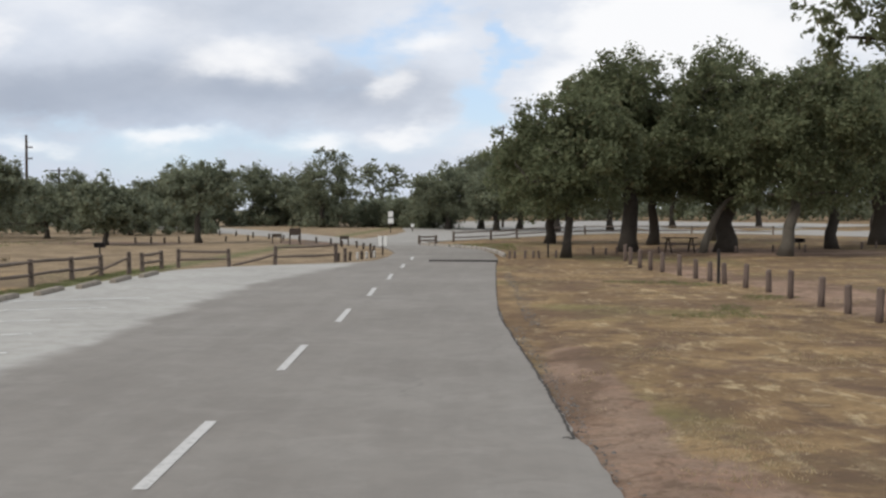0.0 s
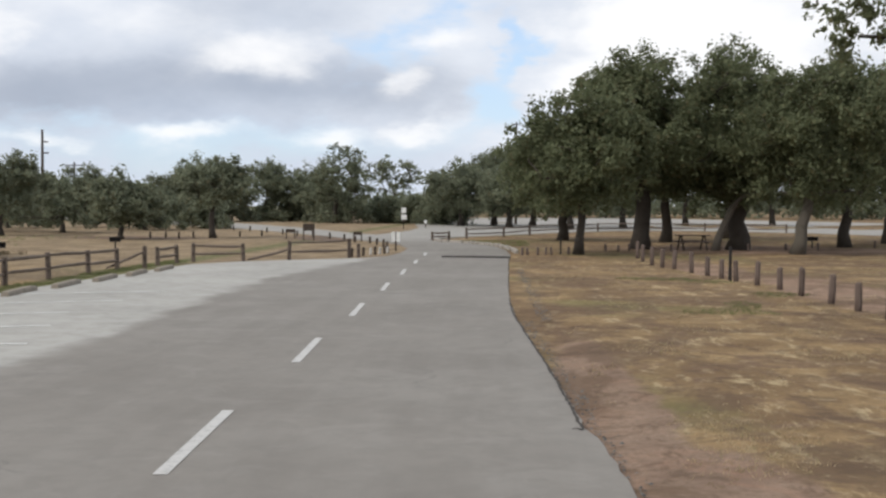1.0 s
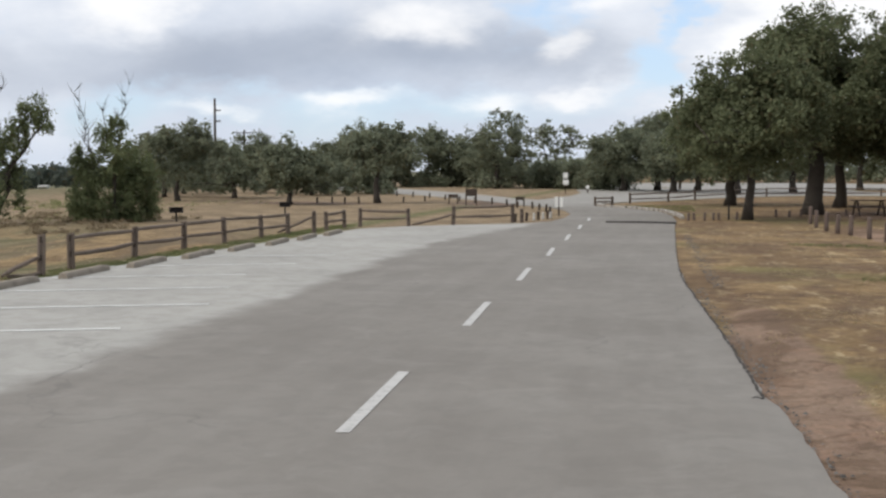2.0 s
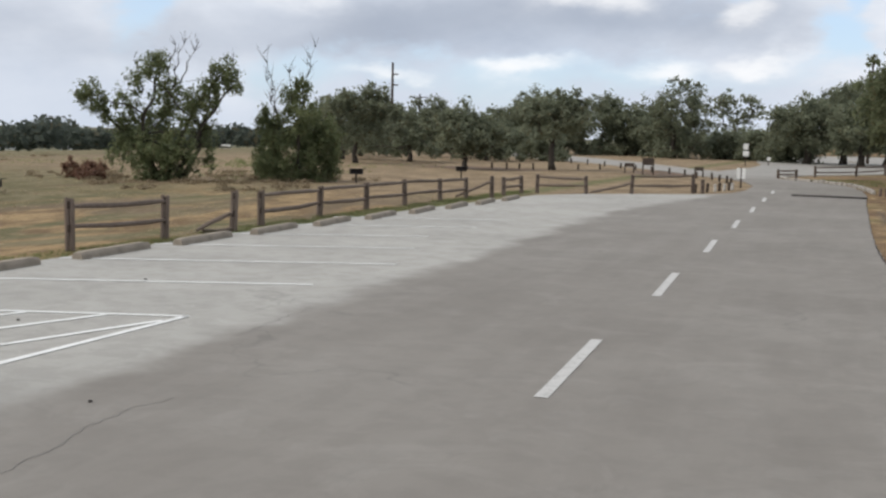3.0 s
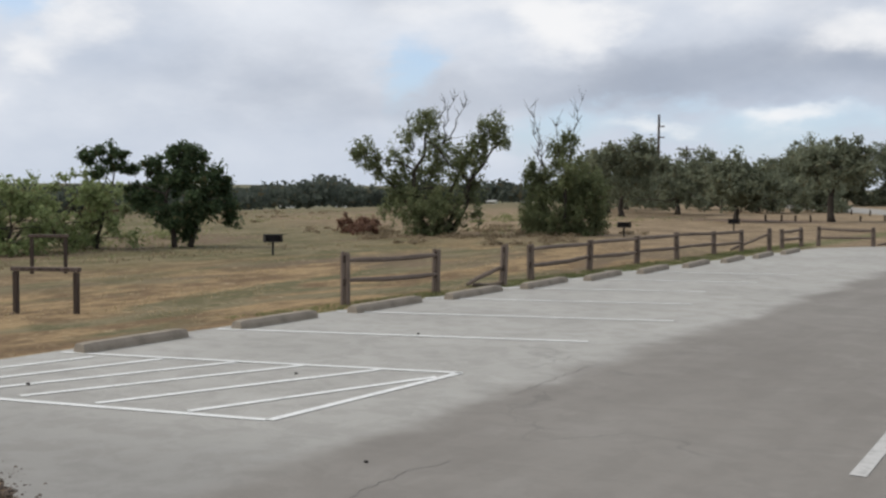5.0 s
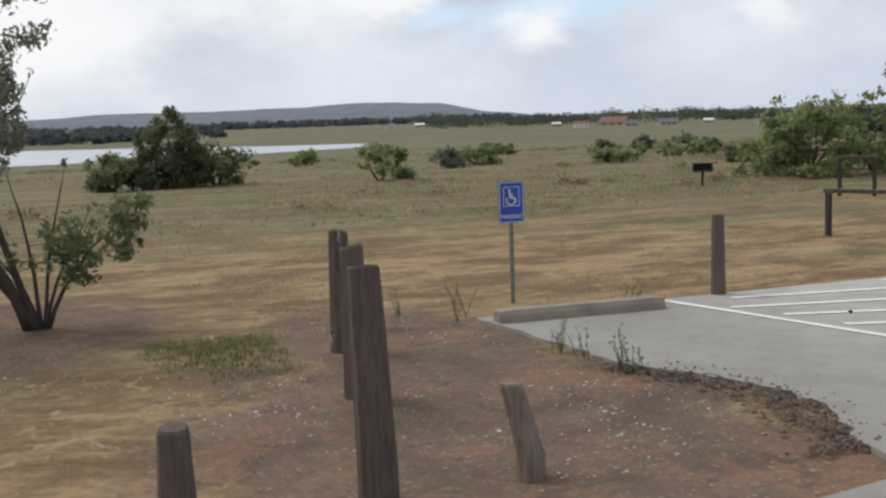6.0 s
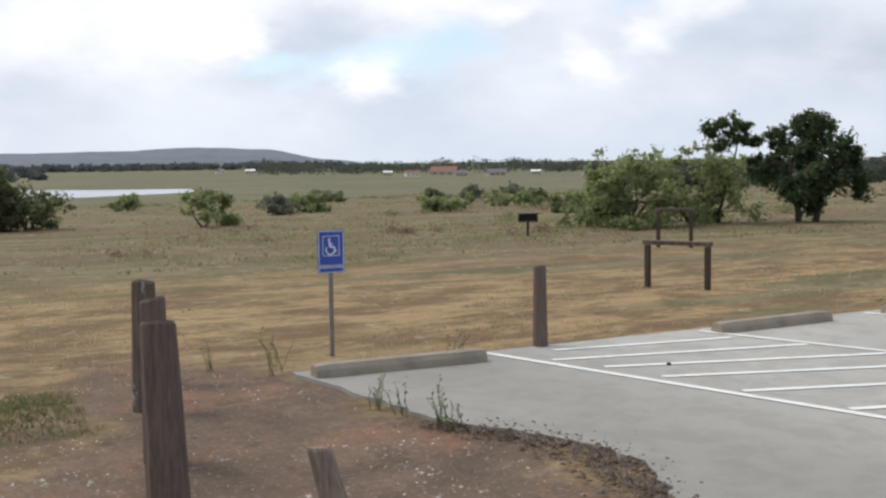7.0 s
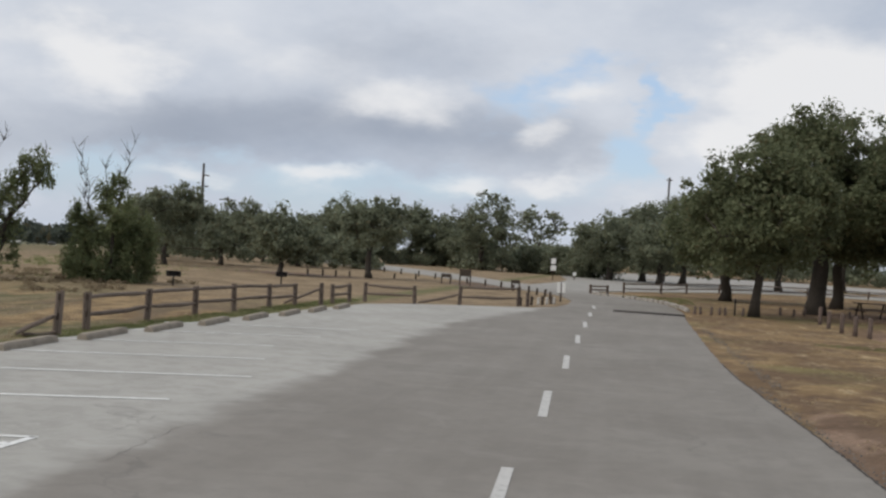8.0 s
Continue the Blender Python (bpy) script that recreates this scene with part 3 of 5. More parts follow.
for line in CRACKS:
    bm = bmesh.new()
    pts = [p for p in jag(line, 0.1, 0.04, False)]
    for a, b in zip(pts, pts[1:]):
        strip(bm, a, b, 0.007, 0.004)
    tagged(mesh_object("pavement_crack", bm, mat_crack), "thin dark crack in the worn asphalt", "crack", "cracks in the road", "structure")

# dark strip: the crack together with the raised edge's shadow, painted on
EDGE_GAP = [(0.87, 11.2), (0.93, 11.28), (0.985, 11.15), (0.965, 11.6), (0.945, 12.6), (0.915, 14.3), (0.845, 16.2), (0.70, 19.8), (0.57, 23.0), (0.55, 26.0)]
bm = bmesh.new()
pts = jag(EDGE_GAP, 0.14, 0.018, False)
for i, (a, b) in enumerate(zip(pts, pts[1:])):
    strip(bm, a, b, 0.018 + 0.022 * abs(math.sin(i * 1.7)), 0.004)
tagged(mesh_object("pavement_crack", bm, mat_plain("edge_gap_shadow", (0.055, 0.047, 0.04), 0.95, 0.0, 0.4, 9.0)), "ragged dark gap and painted shadow along the broken asphalt edge", "crack", "cracks in the road", "structure")

# speed hump
bm = bmesh.new()
tube(bm, [(-1.85, 48.0, -0.02), (-0.5, 47.9, -0.02), (1.0, 47.7, -0.02)], [0.09, 0.1, 0.09], 10)
tagged(mesh_object("speed_hump", bm, IRON, smooth=True), "low dark rubber speed hump across the lane", "speed hump")

# lake, hills
sheet("lake", jag([(-281, -400), (-281, -58), (-286, -33), (-300, -7), (-307, 28), (-325, 65), (-344, 101), (-395, 120), (-414, 88), (-471, 50), (-546, -30), (-556, -114), (-800, -600), (-500, -800)], 12, 2),
      -6.75, WATER, 0.3, label="pale grey lake far below the meadow", category="lake")


def build_hills():
    rng = random.Random(3)
    pts = [(60, 0), (64, 4), (66.5, 24), (70, 62), (73, 70), (77, 60), (81, 56), (85, 58), (89, 46), (94, 40), (100, 44), (108, 40), (120, 36), (135, 30), (150, 0)]
    bm = bmesh.new()
    prev = None
    for i in range(0, 181):
        b = 60 + 90 * i / 180
        for (a0, h0), (a1, h1) in zip(pts, pts[1:]):
            if a0 <= b <= a1:
                h = h0 + (h1 - h0) * smoothstep((b - a0) / (a1 - a0))
        h += 2.5 * noise.noise((b * 0.9, 0, 0)) * min(1, h / 20) + rng.uniform(-0.5, 0.5)
        s, c = -math.sin(radians(b)), math.cos(radians(b))
        ring = [bm.verts.new((s * r, c * r, z)) for r, z in ((2300, -12), (2700, -11 + h * 0.4), (3000, -11 + h * 0.76), (3200, -20))]
        if prev:
            for j in range(3):
                bm.faces.new((prev[j], ring[j], ring[j + 1], prev[j + 1]))
        prev = ring
    bmesh.ops.recalc_face_normals(bm, faces=bm.faces)
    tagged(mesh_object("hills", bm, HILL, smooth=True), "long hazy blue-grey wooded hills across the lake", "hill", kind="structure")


build_hills()


# ---------------------------------------------------------------- plants
def leaf_mesh(name, centres, sizes, rng, per, leaf, squash=0.75, shell=0.55):
    """Many folded leaf cards gathered in clumps."""
    c = np.repeat(np.array(centres, float), per, axis=0)
    s = np.repeat(np.array(sizes, float), per)
    n = len(c)
    d = rng.normal(size=(n, 3))
    d /= np.linalg.norm(d, axis=1)[:, None]
    r = (shell + (1.08 - shell) * rng.random(n)) * s
    p = c + d * r[:, None] * np.array([1, 1, squash])
    out = d * 0.7 + rng.normal(size=(n, 3)) * 0.7 + np.array([0, 0, 0.3])
    out /= np.linalg.norm(out, axis=1)[:, None]
    t = np.cross(out, rng.normal(size=(n, 3)))
    t /= np.linalg.norm(t, axis=1)[:, None] + 1e-9
    b = np.cross(out, t)
    sz = (leaf * (0.55 + 0.9 * rng.random(n)))[:, None]
    v = np.stack([p - t * sz, p + b * sz * 0.55 + out * sz * 0.2, p + t * sz, p - b * sz * 0.55 + out * sz * 0.2], 1).reshape(-1, 3)
    me = bpy.data.meshes.new(name)
    me.vertices.add(n * 4)
    me.vertices.foreach_set("co", v.ravel())
    me.loops.add(n * 4)
    me.loops.foreach_set("vertex_index", np.arange(n * 4, dtype=np.int32))
    me.polygons.add(n)
    me.polygons.foreach_set("loop_start", np.arange(n, dtype=np.int32) * 4)
    me.update(calc_edges=True)
    return me


def limb_path(a, b, rng, sag=0.15, n=5):
    a, b = Vector(a), Vector(b)
    L = (b - a).length
    pts = []
    for i in range(n):
        t = i / (n - 1)
        p = a.lerp(b, t)
        p.z += math.sin(t * math.pi) * L * sag
        if 0 < i < n - 1:
            p += Vector((rng.uniform(-1, 1), rng.uniform(-1, 1), rng.uniform(-0.6, 0.6))) * L * 0.05
        pts.append(p)
    return pts


def grow(bm, nodes, targets, rng, r_tip, fall=0.72, sag=0.05):
    """Branches from the nearest part of the tree so far to each target. nodes: place and radius."""
    for t in sorted(targets, key=lambda v: (v - nodes[0][0]).length):
        best = min(nodes, key=lambda n: (n[0] - t).length + max(0.0, n[0].z - t.z) * 0.8)
        a, r = best
        p = limb_path(a, t, rng, sag, 4)
        r0 = max(r * fall, r_tip)
        rad = [r0, (r0 * 2 + r_tip) / 3, (r0 + r_tip * 2) / 3, r_tip]
        tube(bm, p, rad, 5 if r0 < 0.08 else 7, True)
        nodes += list(zip(p[1:], rad[1:]))


def tree(name, label, x, y, h, w, low, trunk, leaves, seed, lobes=24, per=26, leaf=0.14, lobe=1.1, bark=None, fork=0.32, lean=(0, 0), stems=1, depth=None, category="tree", group="", subs=7, fine=0.45, twig=0.02):
    """A tree at x, y: h high, w wide, its crown from low upwards, in lobes of small leaf clumps."""
    rng = random.Random(seed)
    nrng = np.random.default_rng(seed)
    depth = depth or w
    top = thing(name, pose(x, y, ground_z(x, y) - 0.03), label, category, group)
    cz, rz = (h + low) / 2, (h - low) / 2
    mains, centres, sizes = [], [], []
    for i in range(lobes):
        d = Vector((rng.gauss(0, 1), rng.gauss(0, 1), rng.gauss(0.1, 1)))
        d.normalize()
        r = rng.uniform(0.25, 1.0) ** 0.5
        s = lobe * rng.uniform(0.6, 1.3)
        c = Vector((d.x * r * max(w / 2 - s * 0.8, 0.1) + lean[0], d.y * r * max(depth / 2 - s * 0.8, 0.1) + lean[1], cz + d.z * r * max(rz - s * 0.6, 0.05)))
        if low < 0.8 and i % 4 == 0:
            c = Vector((rng.uniform(-0.4, 0.4) * w + lean[0], rng.uniform(-0.4, 0.4) * depth, low + s * 0.5))
        mains.append(c)
        for j in range(subs):
            e = Vector((rng.gauss(0, 1), rng.gauss(0, 1), rng.gauss(0.1, 0.8)))
            e = e.normalized() * s * rng.uniform(0.35, 1.0)
            q = c + e
            q.z = max(q.z, low + rng.uniform(0, 0.3))
            centres.append(q)
            sizes.append(lobe * fine * rng.uniform(0.6, 1.4))
    bk = bark or BARK
    fz = max(h * fork, 0.15)
    for k in range(stems):
        ang = 2 * math.pi * k / max(stems, 1) + seed
        out = Vector((math.cos(ang), math.sin(ang), 0))
        base = Vector() if stems == 1 else out * trunk * 1.3
        tip = Vector((lean[0] * 0.5, lean[1] * 0.5, fz)) + (Vector() if stems == 1 else out * w * 0.16)
        bm = bmesh.new()
        pts = limb_path(base, tip, rng, 0, 5)
        tube(bm, pts, [trunk * f for f in (1.5, 1.08, 0.95, 0.9, 0.8)], 10, True, 0.08, rng)
        part("trunk", bm, bk, top, smooth=True)
        bm = bmesh.new()
        mine = [c for i, c in enumerate(mains) if i % stems == k]
        nodes = [(tip, trunk * 0.75)]
        grow(bm, nodes, mine, rng, max(twig * 1.6, trunk * 0.12))
        extra = [c for c in centres if rng.random() < 0.35 / stems]
        grow(bm, nodes, extra[:70], rng, twig, 0.6)
        part("branching", bm, bk, top, smooth=True)
    data_object("crown", leaf_mesh("crown", centres, sizes, nrng, per, leaf, 0.8, 0.15), leaves, top)
    return top


OAK = "large dark live oak with a dense spreading crown"
LAWN = dict(group="oaks on the lawn")
tree("oak_tree", "live oak with a slim straight trunk at the lawn's edge", 4.2, 52.7, 7.8, 7.6, 1.5, 0.19, LEAF_OAK, 11, 48, 60, 0.10, 1.25, fork=0.42, subs=9, **LAWN)
tree("oak_tree", OAK, 8.0, 59.7, 10.6, 9.4, 1.6, 0.42, LEAF_OAK, 12, 56, 66, 0.105, 1.5, fork=0.3, subs=9, **LAWN)
tree("oak_tree", OAK, 13.0, 59.9, 10.7, 10.4, 1.6, 0.46, LEAF_OAK, 13, 62, 66, 0.105, 1.5, fork=0.27, subs=9, **LAWN)
tree("oak_tree", "live oak with a forked grey trunk and low crown", 14.6, 54.5, 9.4, 9.0, 1.6, 0.27, LEAF_OAK, 14, 52, 66, 0.10, 1.4, BARK_PALE, fork=0.3, lean=(1.0, 0), subs=9, **LAWN)
tree("oak_tree", OAK, 24.9, 71.6, 11.4, 13.5, 2.0, 0.45, LEAF_OAK, 15, 60, 60, 0.13, 1.8, subs=9, **LAWN)
tree("oak_tree", OAK, 16.8, 80.9, 9.4, 11.0, 2.0, 0.42, LEAF_OAK, 16, 40, 26, 0.18, 1.6, **LAWN)
tree("oak_tree", "leafy oak whose branches hang over the lawn", 10.2, 22.6, 10.5, 8.4, 3.6, 0.35, LEAF_OAK, 17, 70, 36, 0.075, 0.8, fork=0.45, subs=9, fine=0.36, twig=0.012, **LAWN)

for x, y, h, w, low, sd in ((4.9, 74, 7.6, 8.5, 0.8, 18), (11.0, 71, 9.4, 10.0, 1.1, 19), (20.0, 65, 10.2, 9.5, 1.4, 20)):
    tree("oak_tree", OAK, x, y, h, w, low, 0.3, LEAF_OAK, sd, 44, 46, 0.13, 1.6, **LAWN)


def bent_oak():
    rng = random.Random(77)
    top = thing("bent_oak", pose(11.5, 58.2, -0.05), "slender grey oak trunk bent sideways under the crowns", "tree")
    bm = bmesh.new()
    p = [(0, 0, -0.1), (0.15, 0, 0.6), (0.45, 0, 1.4), (0.8, 0.05, 2.1), (1.3, 0.1, 2.75), (1.9, 0.1, 2.95), (2.6, 0.1, 2.9)]
    tube(bm, p, [0.24, 0.2, 0.18, 0.16, 0.13, 0.1, 0.06], 9, True, 0.06, rng)
    grow(bm, [(Vector(p[4]), 0.12), (Vector(p[5]), 0.1)], [Vector((rng.uniform(0.5, 3), rng.uniform(-0.8, 0.8), rng.uniform(3.0, 4.4))) for _ in range(8)], rng, 0.03)
    part("trunk", bm, BARK_PALE, top, smooth=True)
    c = [(rng.uniform(0.4, 3.2), rng.uniform(-1, 1), rng.uniform(3.2, 4.8)) for _ in range(24)]
    data_object("crown", leaf_mesh("crown", c, [0.5] * 24, np.random.default_rng(7), 60, 0.10, 0.8, 0.15), LEAF_OAK, top)


bent_oak()

# trees beyond the crossing
ROW = [(-16.9, 129, 9.0, 9.0, 0.3, 21), (-2.6, 118, 7.0, 9.5, 0.9, 22), (0.8, 122, 8.8, 10.5, 0.9, 23), (4.8, 121, 9.8, 10, 0.9, 24), (7.6, 106, 9.2, 9.5, 0.9, 25), (22.5, 131, 9, 13, 0.9, 26),
       (32.4, 132, 9, 14, 0.9, 27), (44, 128, 9.5, 14, 0.8, 28), (58, 118, 10, 15, 0.8, 29), (-7.2, 130, 3.2, 7, 0.0, 30), (13.6, 115, 8.8, 12, 1.2, 31), (2.2, 112, 6.0, 8, 1.2, 32), (-11.5, 133, 3.0, 6, 0.0, 33), (-4.6, 124, 4.4, 6, 0.0, 34)]
for x, y, h, w, low, sd in ROW:
    tree("oak_tree", "dark green oak standing beyond the road crossing", x, y, h, w, low, 0.3, LEAF_HAZED, sd, 38, 40, 0.15, 1.6, group="oaks beyond the crossing")
tree("elm_tree", "tall airy tree with thin foliage and sky showing through", -12.4, 149, 8.4, 9.6, 3.0, 0.3, LEAF_HAZED, 41, 16, 12, 0.22, 1.3, twig=0.04, fork=0.25)
LEFT = [(-31.7, 74, 5.6, 7.0, 0.8, 51), (-30.6, 82, 5.4, 7.2, 0.6, 52), (-37.0, 84, 5.5, 8.4, 0.6, 53), (-22.0, 68.5, 3.8, 5.4, 0.9, 54), (-27.5, 92, 3.6, 7.5, 0.2, 56), (-33.0, 100, 3.9, 8.0, 0.2, 57), (-40, 95, 5.4, 8, 0.3, 58), (-24.5, 99, 3.2, 6, 0.1, 59)]
for x, y, h, w, low, sd in LEFT:
    tree("oak_tree", "small round dark oak on the dry grass", x, y, h, w, low, 0.17, LEAF_HAZED, sd, 32, 40, 0.115, 1.05, group="small oaks on the dry grass", fork=0.22)
tree("elm_tree", "upright green tree with a single trunk beside the posts", -17.5, 73.0, 5.4, 5.2, 1.2, 0.19, LEAF_HAZED, 55, 26, 26, 0.14, 1.0)
for i, h in enumerate((6.6, 5.6, 4.4, 4.2, 5.2, 7.4, 7.8, 7.0, 7.4, 6.6, 6.0, 5.4)):
    rng = random.Random(60 + i)
    tree("roadside_tree", "grey-green tree in the wood behind the side road", -52 + i * 3.1, 138 + rng.uniform(-6, 6), h, 9.0, 0.2, 0.2, LEAF_HAZED, 60 + i, 36, 36, 0.17, 1.6, group="trees of the wood")

# willow-like trees on the meadow's edge
def shaped_tree(name, label, x, y, turn, lobes, leaves, seed, stems, trunk, dead=(), per=34, leaf=0.06, clump=0.24, droop=1.25, depth=0.55, bark=None, sprawl=0.5, category="tree"):
    """A tree whose crown has lobes at given places: sideways, up and radius; dead: bare tops, sideways, up and from where they rise."""
    rng = random.Random(seed)
    top = thing(name, pose(x, y, ground_z(x, y) - 0.03, 0, 0, turn), label, category)
    bk = bark or BARK
    mains, centres, sizes = [], [], []
    for u, z, r in lobes:
        c = Vector((u, rng.uniform(-1, 1) * depth * (0.5 + r), z))
        mains.append((c, r))
        for j in range(max(8, int(95 * r * r))):
            e = Vector((rng.gauss(0, 1), rng.gauss(0, 1.1), rng.gauss(0, 1))).normalized() * r * rng.random() ** 0.45
            q = c + Vector((e.x, e.y, e.z * droop))
            if noise.noise((q.x * 1.1, q.y * 1.1, q.z * 0.9 + seed)) < -0.34:
                continue
            q.z = max(q.z, 0.12)
            centres.append(q)
            sizes.append(clump * rng.uniform(0.6, 1.4))
    for k in range(stems):
        mine = [c for i, (c, r) in enumerate(mains) if i % stems == k]
        side = (k / max(stems - 1, 1) - 0.5) * 2 * sprawl if stems > 1 else 0.0
        far = max(mine, key=lambda c: c.z + abs(c.x) * 0.5)
        base = Vector((side * 0.5, rng.uniform(-0.15, 0.15), 0))
        bend = Vector((side + far.x * 0.25, far.y * 0.3, far.z * 0.4))
        bm = bmesh.new()
        p = limb_path(base, bend, rng, 0, 4)[:-1] + limb_path(bend, far, rng, 0.03, 5)
        rad = [trunk * (1.3 - 1.05 * i / (len(p) - 1)) for i in range(len(p))]
        tube(bm, p, rad, 8, True, 0.08, rng)
        nodes = list(zip(p, rad))[2:]
        grow(bm, nodes, mine, rng, 0.014, 0.6)
        grow(bm, nodes, [c for c in centres if rng.random() < 0.2 / stems][:60], rng, 0.008, 0.5)
        part("trunk", bm, bk, top, smooth=True)
    for u, z, u0, z0 in dead:
        bm = bmesh.new()
        a = Vector((u0, rng.uniform(-0.3, 0.3), z0))
        e = Vector((u, rng.uniform(-0.5, 0.5), z))
        p = limb_path(a, e, rng, 0, 7)
        tube(bm, p, [trunk * f for f in (0.34, 0.3, 0.25, 0.2, 0.15, 0.1, 0.04)], 5)
        for j in range(11):
            s0 = p[rng.choice((2, 3, 4, 4, 5, 5, 6))]
            e2 = s0 + Vector((rng.uniform(-0.5, 0.5), rng.uniform(-0.4, 0.4), rng.uniform(0.35, 0.9))) * (e - a).length * 0.3
            tube(bm, limb_path(s0, e2, rng, 0.02, 4), [trunk * 0.16, trunk * 0.11, trunk * 0.07, trunk * 0.03], 4)
        part("dead_top", bm, BARK_STEM, top, "bare grey dead branches", smooth=True)["kind"] = "stuff"
    data_object("crown", leaf_mesh("crown", centres, sizes, np.random.default_rng(seed), per, leaf, droop, 0.1), leaves, top)
    return top


shaped_tree("willow_tree", "spreading willow with many stems and bare dead tops", -26.4, 41.5, 31.8,
            [(-2.9, 3.3, 0.6), (-3.4, 3.55, 0.35), (-2.5, 2.75, 0.4), (-0.9, 4.2, 0.75), (-1.7, 3.1, 0.6), (-0.3, 4.8, 0.5), (0.2, 3.6, 0.7), (2.2, 4.5, 0.6), (2.6, 4.0, 0.45), (1.7, 3.7, 0.6), (1.0, 2.9, 0.75), (-0.3, 2.5, 0.85),
             (-1.5, 1.9, 0.8), (-0.9, 1.1, 0.85), (0.5, 1.2, 0.9), (1.4, 2.0, 0.6), (1.7, 0.9, 0.35), (-2.0, 1.0, 0.5), (-0.2, 0.7, 0.8)], LEAF_WILLOW, 71, 5, 0.1,
            [(0.7, 6.0, 0.2, 3.8), (1.2, 5.7, 0.5, 4.0), (2.7, 5.2, 2.2, 4.0), (-1.3, 5.0, -1.0, 3.6), (0.3, 5.6, 0.0, 4.0)], sprawl=0.9)
shaped_tree("willow_tree", "dense green willow with bare grey top branches", -22.1, 44.8, 25.4,
            [(0.0, 2.8, 0.8), (-0.6, 2.1, 0.8), (0.6, 2.1, 0.85), (-1.1, 1.1, 0.75), (0.0, 0.9, 0.95), (1.1, 1.1, 0.75), (-0.2, 3.6, 0.5), (0.2, 4.0, 0.4), (1.2, 2.4, 0.5), (-1.3, 2.3, 0.5), (-0.6, 0.6, 0.8), (0.7, 0.5, 0.8), (-1.3, 0.6, 0.6), (1.4, 0.6, 0.6), (1.5, 1.7, 0.55), (-1.4, 3.0, 0.25)],
            LEAF_WILLOW, 72, 3, 0.09, [(-1.3, 4.6, -0.8, 2.2), (-1.45, 5.4, -0.7, 2.4), (0.7, 5.7, 0.2, 3.2), (0.4, 5.0, 0.1, 3.2), (-0.3, 4.9, -0.2, 3.0), (-1.1, 4.1, -0.9, 2.4)], per=40)
shaped_tree("dark_tree", "broad-leaved dark green tree beside pale bushes", -28.1, 28.3, 44.2,
            [(-0.1, 3.1, 0.5), (0.4, 2.95, 0.5), (-0.8, 2.6, 0.5), (0.9, 2.35, 0.55), (1.3, 1.95, 0.45), (1.5, 1.45, 0.35), (0.0, 2.2, 0.75), (-0.9, 1.8, 0.55), (0.7, 1.4, 0.65), (-0.4, 1.2, 0.65), (0.1, 0.6, 0.4), (-1.3, 1.5, 0.45), (-1.7, 2.0, 0.35), (1.6, 1.0, 0.3)],
            LEAF_DARK, 73, 2, 0.08, per=44, leaf=0.07, droop=0.9)
shaped_tree("dark_tree", "small dark green tree with a thin flat top", -29.6, 26.0, 48.2, [(-0.2, 2.95, 0.3), (0.35, 3.2, 0.35), (0.8, 3.0, 0.3), (0.5, 2.75, 0.32), (1.1, 2.6, 0.25), (0.1, 2.5, 0.2)], LEAF_DARK, 74, 1, 0.05, per=44, leaf=0.07, droop=0.7)
BUSHY = dict(category="bush", stems=3, twig=0.01)
tree("bush", "pale green feathery bush on the meadow", -29.4, 22.4, 2.3, 4.0, 0.0, 0.05, LEAF_BRIGHT, 75, 34, 30, 0.075, 0.6, **BUSHY)
tree("bush", "green bush on the meadow by the dark tree", -30.0, 25.2, 2.6, 4.6, 0.0, 0.05, LEAF_BRIGHT, 76, 26, 26, 0.075, 0.6, **BUSHY)
shaped_tree("bush", "large dark round bush on the meadow", -41.1, 5.6, 80.0, [(0.0, 1.9, 0.6), (-0.6, 1.5, 0.55), (0.6, 1.5, 0.55), (0.0, 1.1, 0.8), (-0.9, 0.9, 0.5), (0.9, 0.9, 0.5), (0.05, 2.5, 0.22), (0.0, 0.5, 0.7), (-0.8, 0.4, 0.5), (0.8, 0.4, 0.5)],
            LEAF_OAK, 77, 2, 0.06, per=46, leaf=0.065, droop=1.0, category="bush")
tree("bush", "low spreading grey-green bush beside the dark one", -41.5, 7.2, 1.5, 2.8, 0.0, 0.05, LEAF_WILLOW, 78, 18, 26, 0.08, 0.5, **BUSHY)
tree("bush", "low spreading grey-green bush beside the dark one", -41.0, 3.6, 1.3, 2.2, 0.0, 0.05, LEAF_WILLOW, 79, 16, 26, 0.08, 0.5, **BUSHY)
SCRUB = [(-38.8, 12.2, 1.35, 2.8, LEAF_BRIGHT), (-46, 17.5, 0.8, 1.6, LEAF_SHRUB), (-48, 19.5, 0.8, 2.2, LEAF_BRIGHT), (-56, 30, 0.8, 1.2, LEAF_WILLOW), (-47, 29, 0.8, 4.0, LEAF_BRIGHT),
         (-52, 33.5, 0.8, 2.4, LEAF_WILLOW), (-33, 24.0, 0.8, 1.6, LEAF_WILLOW), (-62, 36, 0.9, 1.2, LEAF_SHRUB), (-70, 22, 0.9, 1.2, LEAF_SHRUB), (-30.2, 41.0, 0.9, 2.2, RED_LEAF), (-28.6, 56, 0.7, 2.6, RED_LEAF),
         (-29.0, 40.0, 0.5, 1.2, RED_LEAF), (-80, 50, 1.1, 2.0, LEAF_SHRUB), (-44, 24, 0.7, 2.6, LEAF_BRIGHT), (-39, 27, 0.8, 2.4, LEAF_WILLOW), (-60, 15, 0.8, 2.2, LEAF_BRIGHT), (-66, 28, 0.8, 3, LEAF_WILLOW), (-50, 45, 1.2, 3, LEAF_WILLOW), (-58, 52, 1.0, 3.5, RED_LEAF)]
